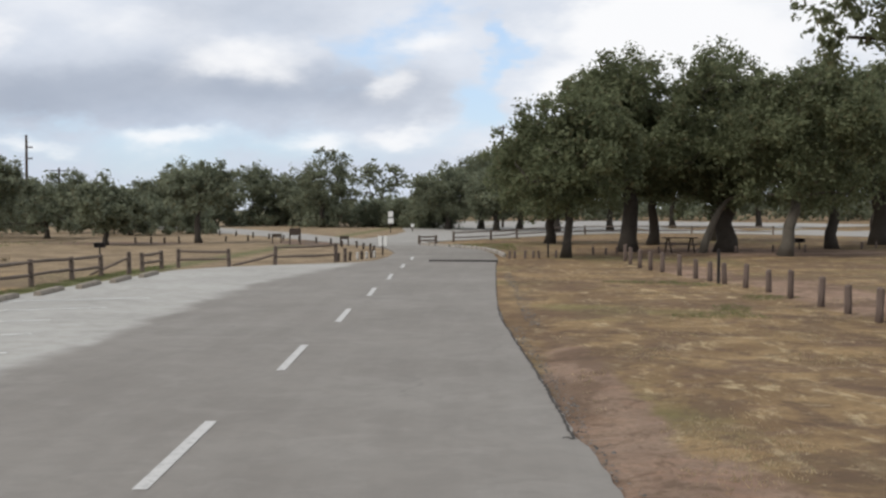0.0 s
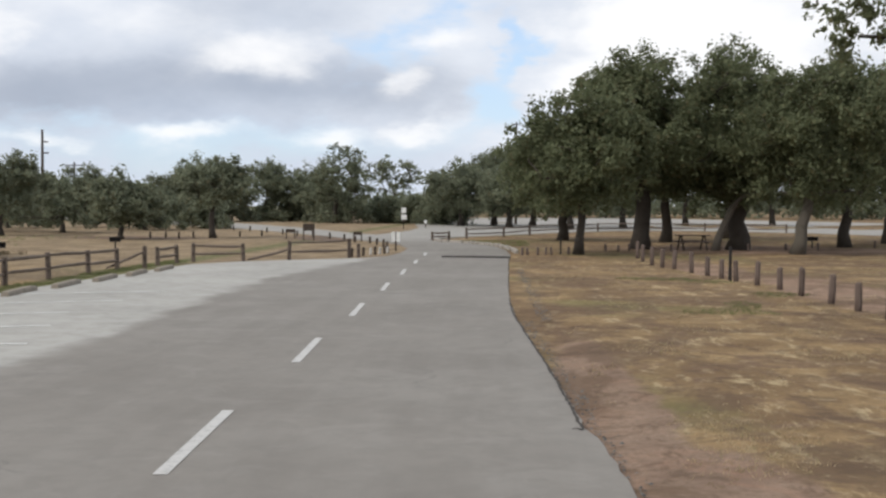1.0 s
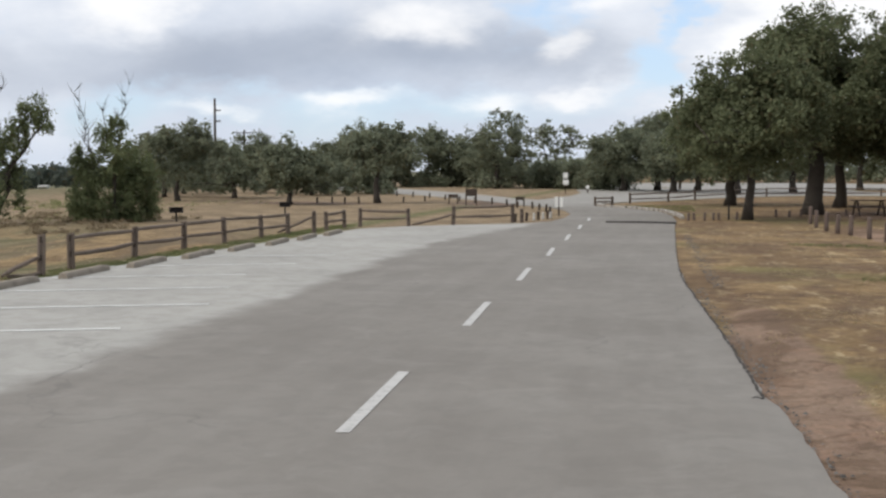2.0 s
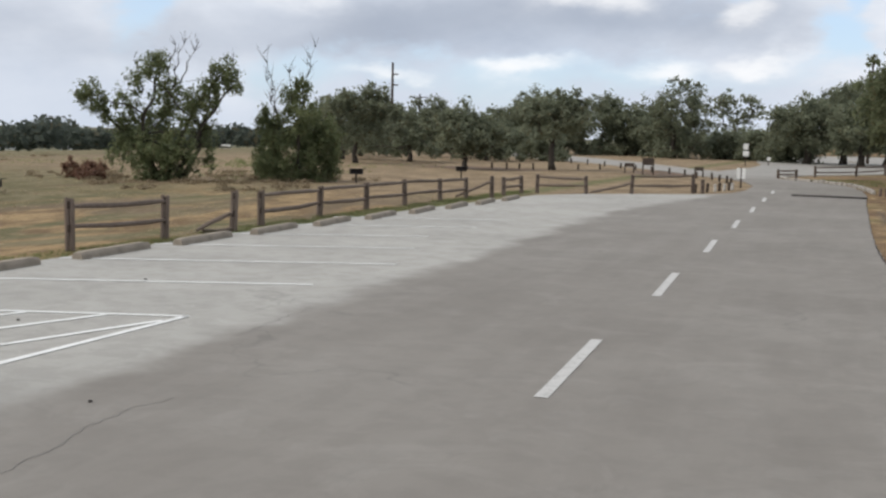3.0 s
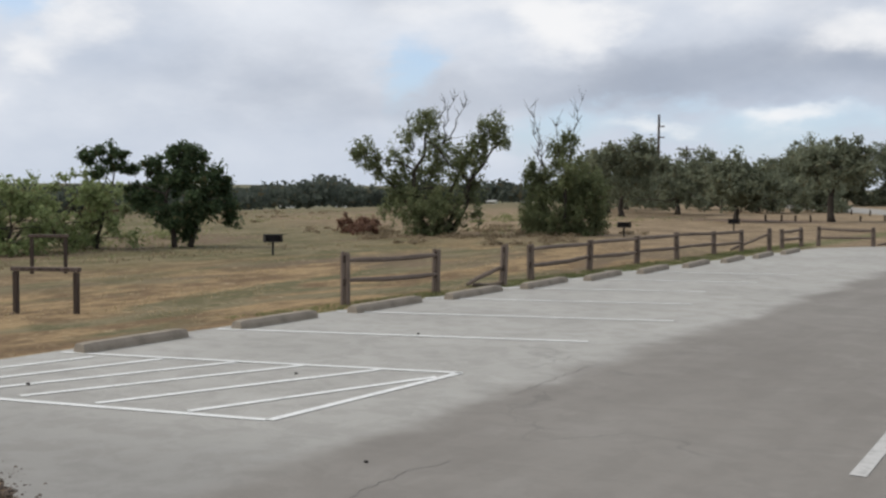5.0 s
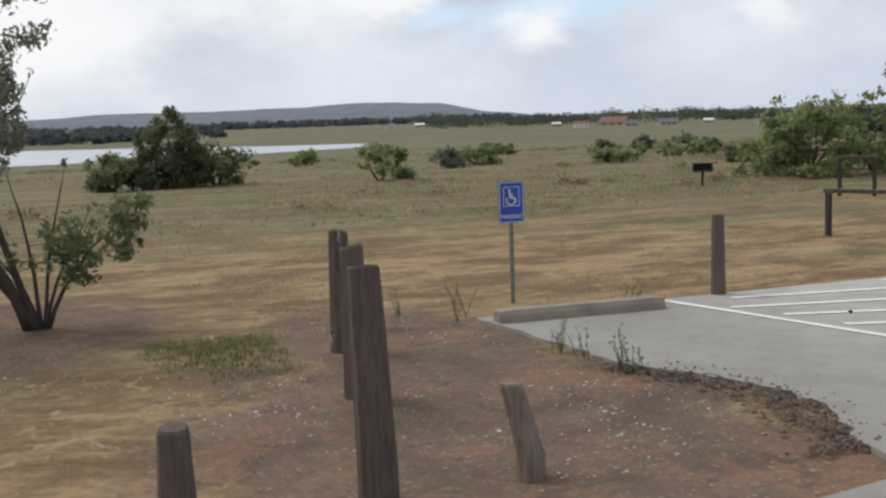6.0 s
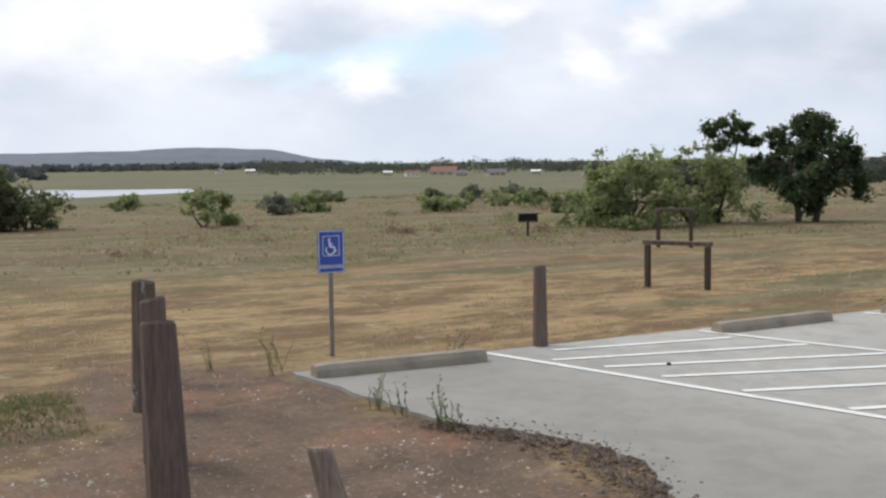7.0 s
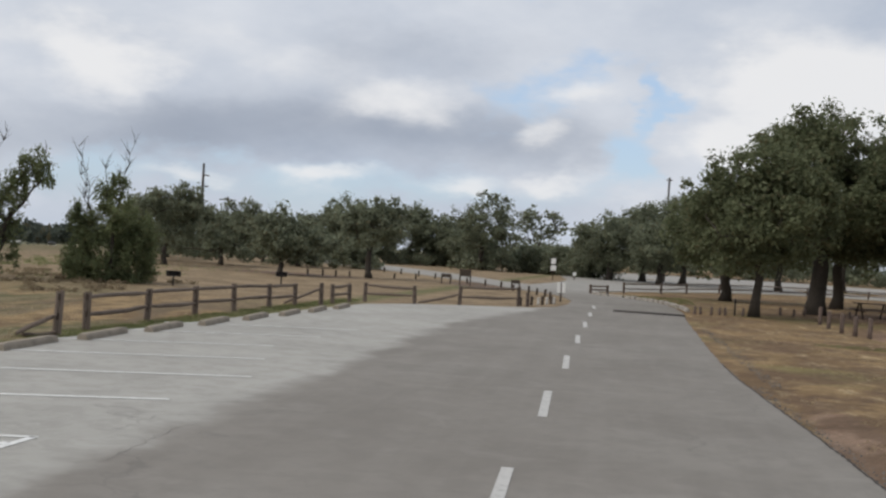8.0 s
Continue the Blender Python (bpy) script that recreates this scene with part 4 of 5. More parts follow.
for i, (x, y, h, w, m) in enumerate(SCRUB):
    tree("bush", "small scrubby bush on the open meadow", x, y, h, w, 0.0, 0.03, m, 90 + i, 10, 22, 0.08, 0.42, category="bush", stems=2, twig=0.01, group="scrub on the meadow")


def far_woods(name, label, spots, material, seed, leaf, per):
    rng = np.random.default_rng(seed)
    me = leaf_mesh(name, [s[:3] for s in spots], [s[3] for s in spots], rng, per, leaf, 0.75, 0.5)
    return tagged(data_object(name, me, material), label, "woods", kind="stuff")


def bearing(b, d, z=None):
    x, y = -math.sin(radians(b)) * d, math.cos(radians(b)) * d
    return x, y, ground_z(x, y) if z is None else z


rng = random.Random(8)
spots = []
for i in range(1100):
    b = rng.uniform(24, 70)
    d = rng.uniform(780, 1000) if b > 53 else rng.uniform(270, 360)
    x, y, z = bearing(b, d)
    s = rng.uniform(4.0, 6.0) + 4.0 * max(0.0, noise.noise((b * 1.3, 4.5, 0))) if b > 53 else rng.uniform(2.0, 3.3) + 2.6 * max(0.0, noise.noise((b * 0.9, 0.5, 0)) + 0.15) + (0.8 if 35 < b < 41 else 0.0)
    spots.append((x, y, z + s * (0.75 if b > 53 else 1.1), s))
for i in range(900):
    b = rng.uniform(22, 56)
    n = noise.noise((b * 0.7, 2.5, 0))
    x, y, z = bearing(b, rng.uniform(760, 960))
    s = rng.uniform(2.0, 3.8) + 3.5 * max(0.0, n)
    spots.append((x, y, z + s * 0.8, s))
far_woods("far_woods", "distant dark line of trees beyond the meadow", spots, mat_leaf("distant_leaf", (0.075, 0.09, 0.075), (0.11, 0.128, 0.10)), 5, 0.9, 26)
spots = []
for i in range(800):
    b = rng.uniform(66, 125)
    x, y, z = bearing(b, rng.uniform(1500, 1900))
    s = rng.uniform(5, 9)
    spots.append((x, y, -6 + s * 0.4, s))
for i in range(360):
    x, y, z = bearing(rng.uniform(80, 128), rng.uniform(640, 1000))
    s = rng.uniform(3.0, 6.0)
    spots.append((x, y, -7 + s * 0.5, s))
# leaf colour greyed towards the hills to carry the haze over the lake
far_woods("shore_woods", "distant dark line of trees along the far lake shore", spots, mat_leaf("haze_tinted_shore_leaf", (0.085, 0.10, 0.105), (0.11, 0.125, 0.125)), 6, 2.6, 30)
spots = []
for i in range(220):
    x = rng.uniform(-24, 110)
    y = 205 + rng.uniform(-5, 12) + max(0, -x) * 0.1
    s = rng.uniform(1.4, 2.8)
    spots.append((x, y, s * 0.6 + rng.uniform(0, 1.5), s))
far_woods("back_woods", "dark woods behind the far bend of the road", spots, LEAF_HAZED, 7, 0.4, 90)


# leaning tree by the dirt, with several stems
def leaning_tree():
    rng = random.Random(4)
    top = thing("leaning_tree", pose(-14.4, 0.7, -0.05), "small leaning tree with several stems and sparse leaves", "tree")
    # each stem: its course (sideways and up), its thickness and whether it carries the high crown
    stems = [([(0.0, 0.0), (-0.2, 0.35), (-0.43, 0.71), (-0.87, 1.15), (-1.43, 1.36), (-1.95, 1.5), (-2.5, 1.5)], 0.056, True), ([(-0.08, 0.0), (-0.25, 0.53), (-0.75, 1.46), (-1.1, 1.83), (-1.6, 2.2), (-2.2, 2.75)], 0.052, True),
             ([(0.0, 0.0), (-0.14, 0.45), (-0.37, 1.34), (-0.62, 2.05), (-0.87, 2.45), (-1.1, 3.05)], 0.042, True), ([(-0.5, 1.75), (-0.45, 2.3), (-0.3, 2.75), (-0.22, 3.2)], 0.02, True), ([(-0.55, 1.9), (-0.3, 2.15), (-0.05, 2.35), (0.12, 2.7)], 0.016, True),
             ([(0.05, 0.0), (0.0, 0.6), (-0.08, 1.2), (-0.22, 1.78)], 0.022, False), ([(0.08, 0.0), (0.14, 0.6), (0.26, 1.2), (0.4, 1.75)], 0.02, False), ([(0.1, 0.0), (0.3, 0.45), (0.6, 0.85), (0.95, 1.1)], 0.024, False),
             ([(0.08, 0.0), (0.22, 0.5), (0.42, 0.9), (0.6, 1.25)], 0.02, False), ([(-0.05, 0.0), (-0.16, 0.5), (-0.3, 0.75), (-0.42, 0.95)], 0.016, False)]
    high, low = [], []
    while len(high) < 420:
        a, r = radians(rng.uniform(-88, 16)), rng.uniform(0.75, 3.2)
        q = Vector((rng.uniform(-0.9, 0.9), -0.35 + r * math.sin(a), 0.95 + r * math.cos(a) * 0.86))
        if r < 2.0 and rng.random() < 0.45 or noise.noise((q.x, q.y * 2.3, q.z * 2.3)) < 0.04:
            continue
        if q.z > 1.35 or q.y < -1.3:
            high.append(q)
    for k in range(130):
        a, r = radians(rng.uniform(-34, 15)), rng.uniform(1.1, 2.6)
        q = Vector((rng.uniform(-0.7, 0.7), -0.4 + r * math.sin(a), 0.95 + r * math.cos(a) * 0.9))
        if noise.noise((q.x, q.y * 2.3, q.z * 2.3)) > 0.0:
            high.append(q)
    for k in range(26):
        high.append(Vector((rng.uniform(-0.5, 0.5), rng.uniform(-3.2, -1.35), rng.uniform(0.75, 1.3))))
    for k in range(100):
        q = Vector((rng.uniform(-0.4, 0.4), rng.uniform(-0.6, 1.2), rng.uniform(0.4, 1.4)))
        if 0.35 + abs(q.y - 0.1) * 0.45 < q.z < 1.05 + q.y * 0.3 and (q.y > 0.15 or rng.random() < 0.35):
            low.append(q)
    tips = {True: [], False: []}
    upper = [i for i, st in enumerate(stems) if st[2]]
    owner = {}
    for q in high:
        owner.setdefault(min(upper, key=lambda i: min(math.hypot(q.y - y, q.z - z) + (0.3 if z > q.z else 0) for y, z in stems[i][0][2:])), []).append(q)
    for n, (course, r, leafy) in enumerate(stems):
        bm = bmesh.new()
        drift = rng.uniform(-0.12, 0.12)
        p = []
        for (y0, z0), (y1, z1) in zip(course, course[1:]):
            for f in (0.0, 0.5):
                p.append(Vector((drift * (z0 + (z1 - z0) * f) + rng.uniform(-0.012, 0.012), y0 + (y1 - y0) * f + rng.uniform(-0.012, 0.012), z0 + (z1 - z0) * f)))
        p.append(Vector((drift * course[-1][1], *course[-1])))
        rad = [r * (1.25 - 1.1 * i / (len(p) - 1)) for i in range(len(p))]
        tube(bm, p, rad, 8, True, 0.06, rng)
        nodes = list(zip(p, rad))[3:]
        mine = owner.get(n, []) if leafy else [q for i, q in enumerate(low) if i % 5 == n - 5]
        grow(bm, nodes, mine, rng, 0.003, 0.42, 0.03)
        tips[leafy] += mine + [q for q, w in nodes if w < 0.005]
        part("stem", bm, BARK_STEM, top, smooth=True)
    nr = np.random.default_rng(9)
    data_object("leaves", leaf_mesh("leaves", tips[True], [0.11] * len(tips[True]), nr, 6, 0.033, 0.8, 0.1), LEAF_SHRUB, top)
    data_object("low_leaves", leaf_mesh("low_leaves", tips[False], [0.13] * len(tips[False]), nr, 7, 0.046, 0.9, 0.1), LEAF_WILLOW, top, "fresh green low leaves")


leaning_tree()


# ---------------------------------------------------------------- wooden posts and fences
def post_mesh(bm, x, y, z, h, r, rng, lean=(0, 0), seg=9, dome=0.25):
    top = Vector((x + lean[0], y + lean[1], z + h))
    base = Vector((x, y, z - 0.15))
    pts = [base, base.lerp(top, 0.5), base.lerp(top, 0.93), top + Vector((rng.uniform(-0.01, 0.01), 0, 0.0)), top + Vector((0, 0, r * dome))]
    tube(bm, pts, [r * 1.06, r, r * 0.98, r * 0.9, r * 0.45], seg, True, 0.07, rng)


BOLLARDS = [(-5.0, 57.8), (-5.4, 60.2), (-6.0, 62.8), (-6.6, 65.2), (-5.3, 49.3), (-4.9, 50.6), (-4.6, 51.9), (-5.7, 48.4), (-7.6, 66.6), (-8.6, 69.5), (-9.9, 72.5), (-11.4, 75.4), (-13.0, 78.6), (-14.6, 82), (-16.4, 85.5),
            (-18.4, 89), (-20.4, 92.3), (-22.6, 96), (-24.8, 99.5), (-27, 103), (-21.2, 71.9), (-20.3, 72.2), (-19.4, 72.0), (-18.7, 72.9), (-16.4, 76), (-15.2, 77.5), (-29.5, 94.0), (-31.5, 103), (-29.5, 110), (-33, 115)]
BOLLARDS_EAST = [(8.1, 23.2), (8.1, 25.1), (8.05, 26.9), (8.0, 29.3), (8.0, 31.4), (7.75, 33.0), (7.5, 34.6), (7.35, 36.0), (7.2, 37.5), (6.95, 39.0), (6.7, 41.1), (6.45, 42.2), (6.3, 43.8), (6.3, 46.4), (6.5, 49.5)]
BOLLARDS_CORNER = [(1.6, 51.3), (1.85, 51.4), (2.3, 51.4), (2.7, 52.0), (2.95, 52.0), (3.75, 52.6), (5.8, 55.9), (6.4, 56.0), (7.1, 57.4), (9.3, 58.0), (13.2, 58.3), (15.6, 60.5), (17.2, 60.2), (20.3, 66), (21.5, 64.5), (23, 66.5)]
rngp = random.Random(21)
for spots, h, r, mat, lab in ((BOLLARDS, 0.38, 0.065, WOOD_DARK, "short dark wooden post along the side road"), (BOLLARDS_EAST, 0.66, 0.08, WOOD, "short weathered brown wooden post on the lawn"),
                              (BOLLARDS_CORNER, 0.35, 0.062, WOOD, "short brown wooden post at the lawn's corner")):
    for x, y in spots:
        bm = bmesh.new()
        post_mesh(bm, 0, 0, 0, h * rngp.uniform(0.9, 1.1), r, rngp, (rngp.uniform(-0.03, 0.03), rngp.uniform(-0.03, 0.03)))
        ob = mesh_object("wooden_bollard", bm, mat, smooth=True)
        ob.location = (x, y, ground_z(x, y))
        tagged(ob, lab, "bollard", "wooden bollards")


for x, y in ((-5.05, 50.2), (-4.75, 51.2), (-4.5, 52.3)):
    bm = bmesh.new()
    post_mesh(bm, 0, 0, 0, 0.3, 0.065, rngp)
    ob = mesh_object("white_bollard", bm, WHITE_WORN, smooth=True)
    ob.location = (x, y, ground_z(x, y))
    tagged(ob, "short worn white-painted wooden post at the island's tip", "bollard", "wooden bollards")


def kerb_stones():
    rng = random.Random(55)
    line = [Vector((*p, 0)) for p in ((1.15, 53), (1.1, 56), (0.5, 61.4), (-1.1, 65.7), (-2.8, 67.9), (-3.4, 70.6))]
    for a, b in zip(line, line[1:]):
        n = max(1, int((b - a).length / 0.62))
        for i in range(n):
            p = a.lerp(b, (i + 0.5) / n)
            d = (b - a).normalized()
            bm = bmesh.new()
            box(bm, 0, 0, 0.03, rng.uniform(0.16, 0.24), rng.uniform(0.4, 0.58), rng.uniform(0.14, 0.22), bevel=0.04)
            ob = mesh_object("kerb_stone", bm, STONE)
            ob.matrix_world = pose(p.x + 0.22 + rng.uniform(-0.05, 0.05), p.y, 0.0, 0, rng.uniform(-4, 4), math.degrees(math.atan2(d.y, d.x)) - 90 + rng.uniform(-9, 9))
            tagged(ob, "rough pale stone edging the lawn's corner", "kerb stone", "kerb stones at the fork")


kerb_stones()


def near_post(x, y, h, r, lean, label, seed, mat=None):
    rng = random.Random(seed)
    bm = bmesh.new()
    seg = 18
    flute = [1 + rng.uniform(-0.09, 0.05) - (0.16 if j in (4, 13) else 0.0) for j in range(seg)]
    slant = (rng.uniform(-0.25, 0.25), rng.uniform(-0.25, 0.25))
    rings = []
    levels = [-0.4, 0.0, h * 0.3, h * 0.6, h * 0.85, h - 0.02, h]
    for i, z in enumerate(levels):
        f = r * (1.1 - 0.2 * max(z, 0) / h) * (0.88 if i == len(levels) - 1 else 1.0)
        t = max(z, 0) / h
        ring = []
        for j in range(seg):
            a = 2 * math.pi * j / seg
            q = f * flute[j] * rng.uniform(0.985, 1.015)
            dx, dy = math.cos(a) * q, math.sin(a) * q
            dz = (dx * slant[0] + dy * slant[1]) if i >= len(levels) - 2 else 0.0
            ring.append(bm.verts.new((lean[0] * t + dx, lean[1] * t + dy, z + dz)))
        rings.append(ring)
    for a, b in zip(rings, rings[1:]):
        for j in range(seg):
            bm.faces.new((a[j], a[(j + 1) % seg], b[(j + 1) % seg], b[j]))
    bm.faces.new(rings[0][::-1])
    cap = bm.faces.new(rings[-1])
    bmesh.ops.triangulate(bm, faces=[cap])
    ob = mesh_object("wooden_post", bm, mat or WOOD, smooth=False)
    ob.location = (x, y, 0.0)
    tagged(ob, label, "wooden post", "wooden posts by the lot")


near_post(-8.13, 2.49, 1.19, 0.116, (-0.05, -0.03), "thick tall weathered brown wooden post on the dirt", 31)
WOOD_PEEL = mat_peeling()
near_post(-10.1, 2.95, 1.1, 0.105, (0.02, -0.02), "weathered brown wooden post beside the dirt", 32)
near_post(-11.67, 3.26, 1.06, 0.1, (0.02, 0.0), "weathered wooden post with pale peeling patches", 37, WOOD_PEEL)
near_post(-12.9, 3.62, 0.95, 0.095, (0.0, 0.0), "weathered wooden post at the grass edge", 33)
near_post(-7.9, 1.27, 0.43, 0.1, (0.0, 0.0), "low rounded wooden stump post on the dirt", 34)
near_post(-7.9, 3.40, 0.43, 0.078, (-0.05, -0.1), "short leaning rotten grey wooden post", 35, WOOD_PALE)
near_post(-12.43, 7.8, 0.88, 0.074, (0.0, 0.0), "single upright brown wooden post behind the aisle", 36)


def rail(bm, a, b, r, rng):
    a, b = Vector(a), Vector(b)
    bow = rng.uniform(-0.035, 0.012)
    p = [a.lerp(b, i / 5) + Vector((0, 0, rng.uniform(-0.009, 0.009) + bow * math.sin(i / 5 * math.pi))) for i in range(6)]
    tube(bm, p, [r * (0.72, 0.95, 1.0, 1.02, 0.98, 0.7)[i] * rng.uniform(0.94, 1.06) for i in range(6)], 6, True, 0.14, rng)


def fence(label, posts, spans, seed, loose=(), mat=None):
    """posts: x, y, height. spans: pairs of posts with two rails. loose: rails from post, height to a point."""
    rng = random.Random(seed)
    mat = mat or WOOD_FENCE
    x0, y0 = posts[0][:2]
    top = thing("split_rail_fence", pose(x0, y0, -0.03), label, "fence")
    loc = [Vector((x - x0, y - y0, 0)) for x, y, h in posts]
    for p, (_, _, h) in zip(loc, posts):
        bm = bmesh.new()
        tip = (rng.uniform(-0.03, 0.03), rng.uniform(-0.03, 0.03))
        for side in (-1, 1):
            post_mesh(bm, p.x + side * 0.034, p.y + side * 0.02, 0, h * 0.95 * rng.uniform(0.97, 1.0), 0.047, rng, tip, seg=6, dome=0.1)
        post = part("post", bm, mat, top)
        for f in (0.82, 0.40):
            bm = bmesh.new()
            box(bm, p.x + tip[0] * f, p.y + tip[1] * f, h * f, 0.05, 0.105, 0.13, bevel=0.01)
            part("mortise", bm, WOOD_DARK, post, "dark slot that holds a rail")
    for i, j in spans:
        for f in (0.82, 0.40):
            bm = bmesh.new()
            rail(bm, loc[i] + Vector((0, 0, posts[i][2] * f + rng.uniform(-0.03, 0.03))), loc[j] + Vector((0, 0, posts[j][2] * f + rng.uniform(-0.03, 0.03))), 0.05, rng)
            part("rail", bm, mat, top)
    for i, h, x, y, z in loose:
        bm = bmesh.new()
        rail(bm, loc[i] + Vector((0, 0, h)), (x - x0, y - y0, z), 0.05, rng)
        part("rail", bm, mat, top, "fallen rail")
    return top


fence("weathered split-rail fence panel with two rails", [(-13.0, 16.8, 0.98), (-12.85, 19.6, 0.92)], [(0, 1)], 1)
fence("broken split-rail fence post with a fallen rail", [(-12.6, 21.9, 0.92)], [], 2, [(0, 0.4, -12.95, 21.0, 0.06), (0, 0.06, -12.9, 21.15, 0.04)])
fence("long weathered split-rail fence along the parking lot", [(-12.7, 23.4, 0.85), (-12.9, 27.0, 0.82), (-12.9, 30.2, 0.8), (-12.7, 32.8, 0.82), (-12.5, 35.6, 0.78), (-12.3, 37.8, 0.76), (-11.7, 38.9, 0.8)],
      [(0, 1), (1, 2), (2, 3), (3, 4), (4, 5)], 3, [(6, 0.55, -12.6, 37.6, 0.05)])
fence("short split-rail fence panel at the lot's corner", [(-11.65, 40.3, 0.72), (-11.5, 42.3, 0.72)], [(0, 1)], 4)
fence("split-rail fence at the far end of the lot", [(-11.1, 43.1, 0.76), (-9.3, 43.7, 0.74)], [(0, 1)], 5)
fence("split-rail fence with a dropped rail at the lot's end", [(-7.75, 44.9, 0.82), (-5.7, 47.6, 0.85), (-5.35, 48.0, 0.6)], [(0, 1)], 6, [(0, 0.45, -9.2, 43.9, 0.06)])
fence("low rail fence along the far road bend", [(-1.3, 76.0, 0.75), (1.2, 80.0, 0.75), (3.2, 85.0, 0.8), (6.0, 91, 0.8), (9.4, 97.5, 0.8), (14, 100.5, 0.8), (19, 101, 0.8), (25, 97, 0.8)],
      [(0, 1), (1, 2), (2, 3), (3, 4), (4, 5), (5, 6), (6, 7)], 7)
fence("small rail barrier at the road's fork", [(-3.3, 70.4, 0.6), (-2.3, 71.4, 0.6)], [(0, 1)], 8)


# ---------------------------------------------------------------- wheel stops
def wheel_stop(x, y, turn, seed, length=1.83):
    rng = random.Random(seed)
    bm = bmesh.new()
    prof = [(-0.11, 0.0), (-0.10, 0.07), (-0.07, 0.12), (0.07, 0.12), (0.10, 0.07), (0.11, 0.0)]
    n = 14
    rings = []
    for i in range(n + 1):
        t = length * (i / n - 0.5)
        f = 0.9 if i in (0, n) else 1.0
        rings.append([bm.verts.new((px * f, t, pz * f + rng.uniform(-0.003, 0.003))) for px, pz in prof])
    for a, b in zip(rings, rings[1:]):
        for j in range(len(prof) - 1):
            bm.faces.new((a[j], a[j + 1], b[j + 1], b[j]))
    bm.faces.new(rings[0]), bm.faces.new(rings[-1][::-1])
    bmesh.ops.recalc_face_normals(bm, faces=bm.faces)
    ob = mesh_object("wheel_stop", bm, CONC)
    ob.matrix_world = pose(x, y, 0.0, 0, 0, turn)
    tagged(ob, "weathered grey concrete wheel stop at a parking stall", "wheel stop", "wheel stops")


STOP_X = [(5.9, -12.05, -3), (10.95, -12.1, 1), (13.8, -12.08, 1), (16.6, -11.98, 2), (19.4, -11.85, 3), (22.1, -11.7, 3), (24.7, -11.5, 4), (27.3, -11.3, 4), (29.9, -11.1, 4), (32.4, -10.9, 4), (34.9, -10.75, 4), (37.4, -10.6, 3)]
for i, (y, x, a) in enumerate(STOP_X):
    wheel_stop(x, y, a, i, 1.83 if i < 3 else 2.1)


# ---------------------------------------------------------------- signs, grills, frames
def parking_sign():
    top = thing("parking_sign", pose(-13.35, 5.72, -0.03, 0, 0, 88), "blue and white accessible parking sign on a steel post", "sign")
    bm = bmesh.new()
    box(bm, 0, 0, 0.62, 0.045, 0.03, 1.4, bevel=0.006)
    part("post", bm, STEEL, top)
    bm = bmesh.new()
    box(bm, 0, -0.025, 1.115, 0.305, 0.006, 0.46)
    panel = part("panel", bm, SIGN_BLUE, top)
    bm = bmesh.new()
    for cx, cz, sx, sz in ((0, 1.335, 0.285, 0.007), (0, 0.895, 0.285, 0.007), (-0.141, 1.115, 0.007, 0.44), (0.141, 1.115, 0.007, 0.44)):
        box(bm, cx, -0.030, cz, sx, 0.003, sz)
    part("border", bm, WHITE, panel, "thin white border")
    # wheelchair symbol in its box
    bm = bmesh.new()
    for cx, cz, sx, sz in ((0, 1.285, 0.19, 0.006), (0, 1.075, 0.19, 0.006), (-0.093, 1.18, 0.006, 0.21), (0.093, 1.18, 0.006, 0.21)):
        box(bm, cx, -0.030, cz, sx, 0.003, sz)

    def bar(x0, z0, x1, z1, w):
        a = math.atan2(z1 - z0, x1 - x0)
        L = math.hypot(x1 - x0, z1 - z0)
        m = Matrix.Translation(((x0 + x1) / 2, -0.031, (z0 + z1) / 2)) @ Matrix.Rotation(-a, 4, "Y")
        box(bm, 0, 0, 0, L, 0.003, w, m)
    bar(-0.02, 1.235, -0.012, 1.165, 0.02)
    bar(-0.012, 1.168, 0.035, 1.165, 0.018)
    bar(0.033, 1.168, 0.055, 1.115, 0.018)
    bar(-0.018, 1.2, 0.02, 1.197, 0.012)
    for i in range(10):
        a0, a1 = radians(150 + 22 * i), radians(150 + 22 * (i + 1))
        bar(-0.008 + 0.052 * math.cos(a0), 1.14 + 0.052 * math.sin(a0), -0.008 + 0.052 * math.cos(a1), 1.14 + 0.052 * math.sin(a1), 0.012)
    bmesh.ops.create_uvsphere(bm, u_segments=10, v_segments=6, radius=0.014, matrix=Matrix.Translation((-0.022, -0.03, 1.25)) @ Matrix.Diagonal((1, 0.2, 1, 1)))
    part("wheelchair_symbol", bm, WHITE, panel, "white wheelchair symbol in a white box")
    cu = bpy.data.curves.new("lettering", "FONT")
    cu.body, cu.size, cu.align_x, cu.align_y = "PARKING", 0.062, "CENTER", "CENTER"
    cu.extrude = 0.001
    cu.materials.append(WHITE)
    tx = new("lettering", cu)
    tx.parent = panel
    tx.matrix_local = pose(0, -0.031, 0.955, 90, 0, 0)
    tx["label"] = "white word PARKING"


parking_sign()


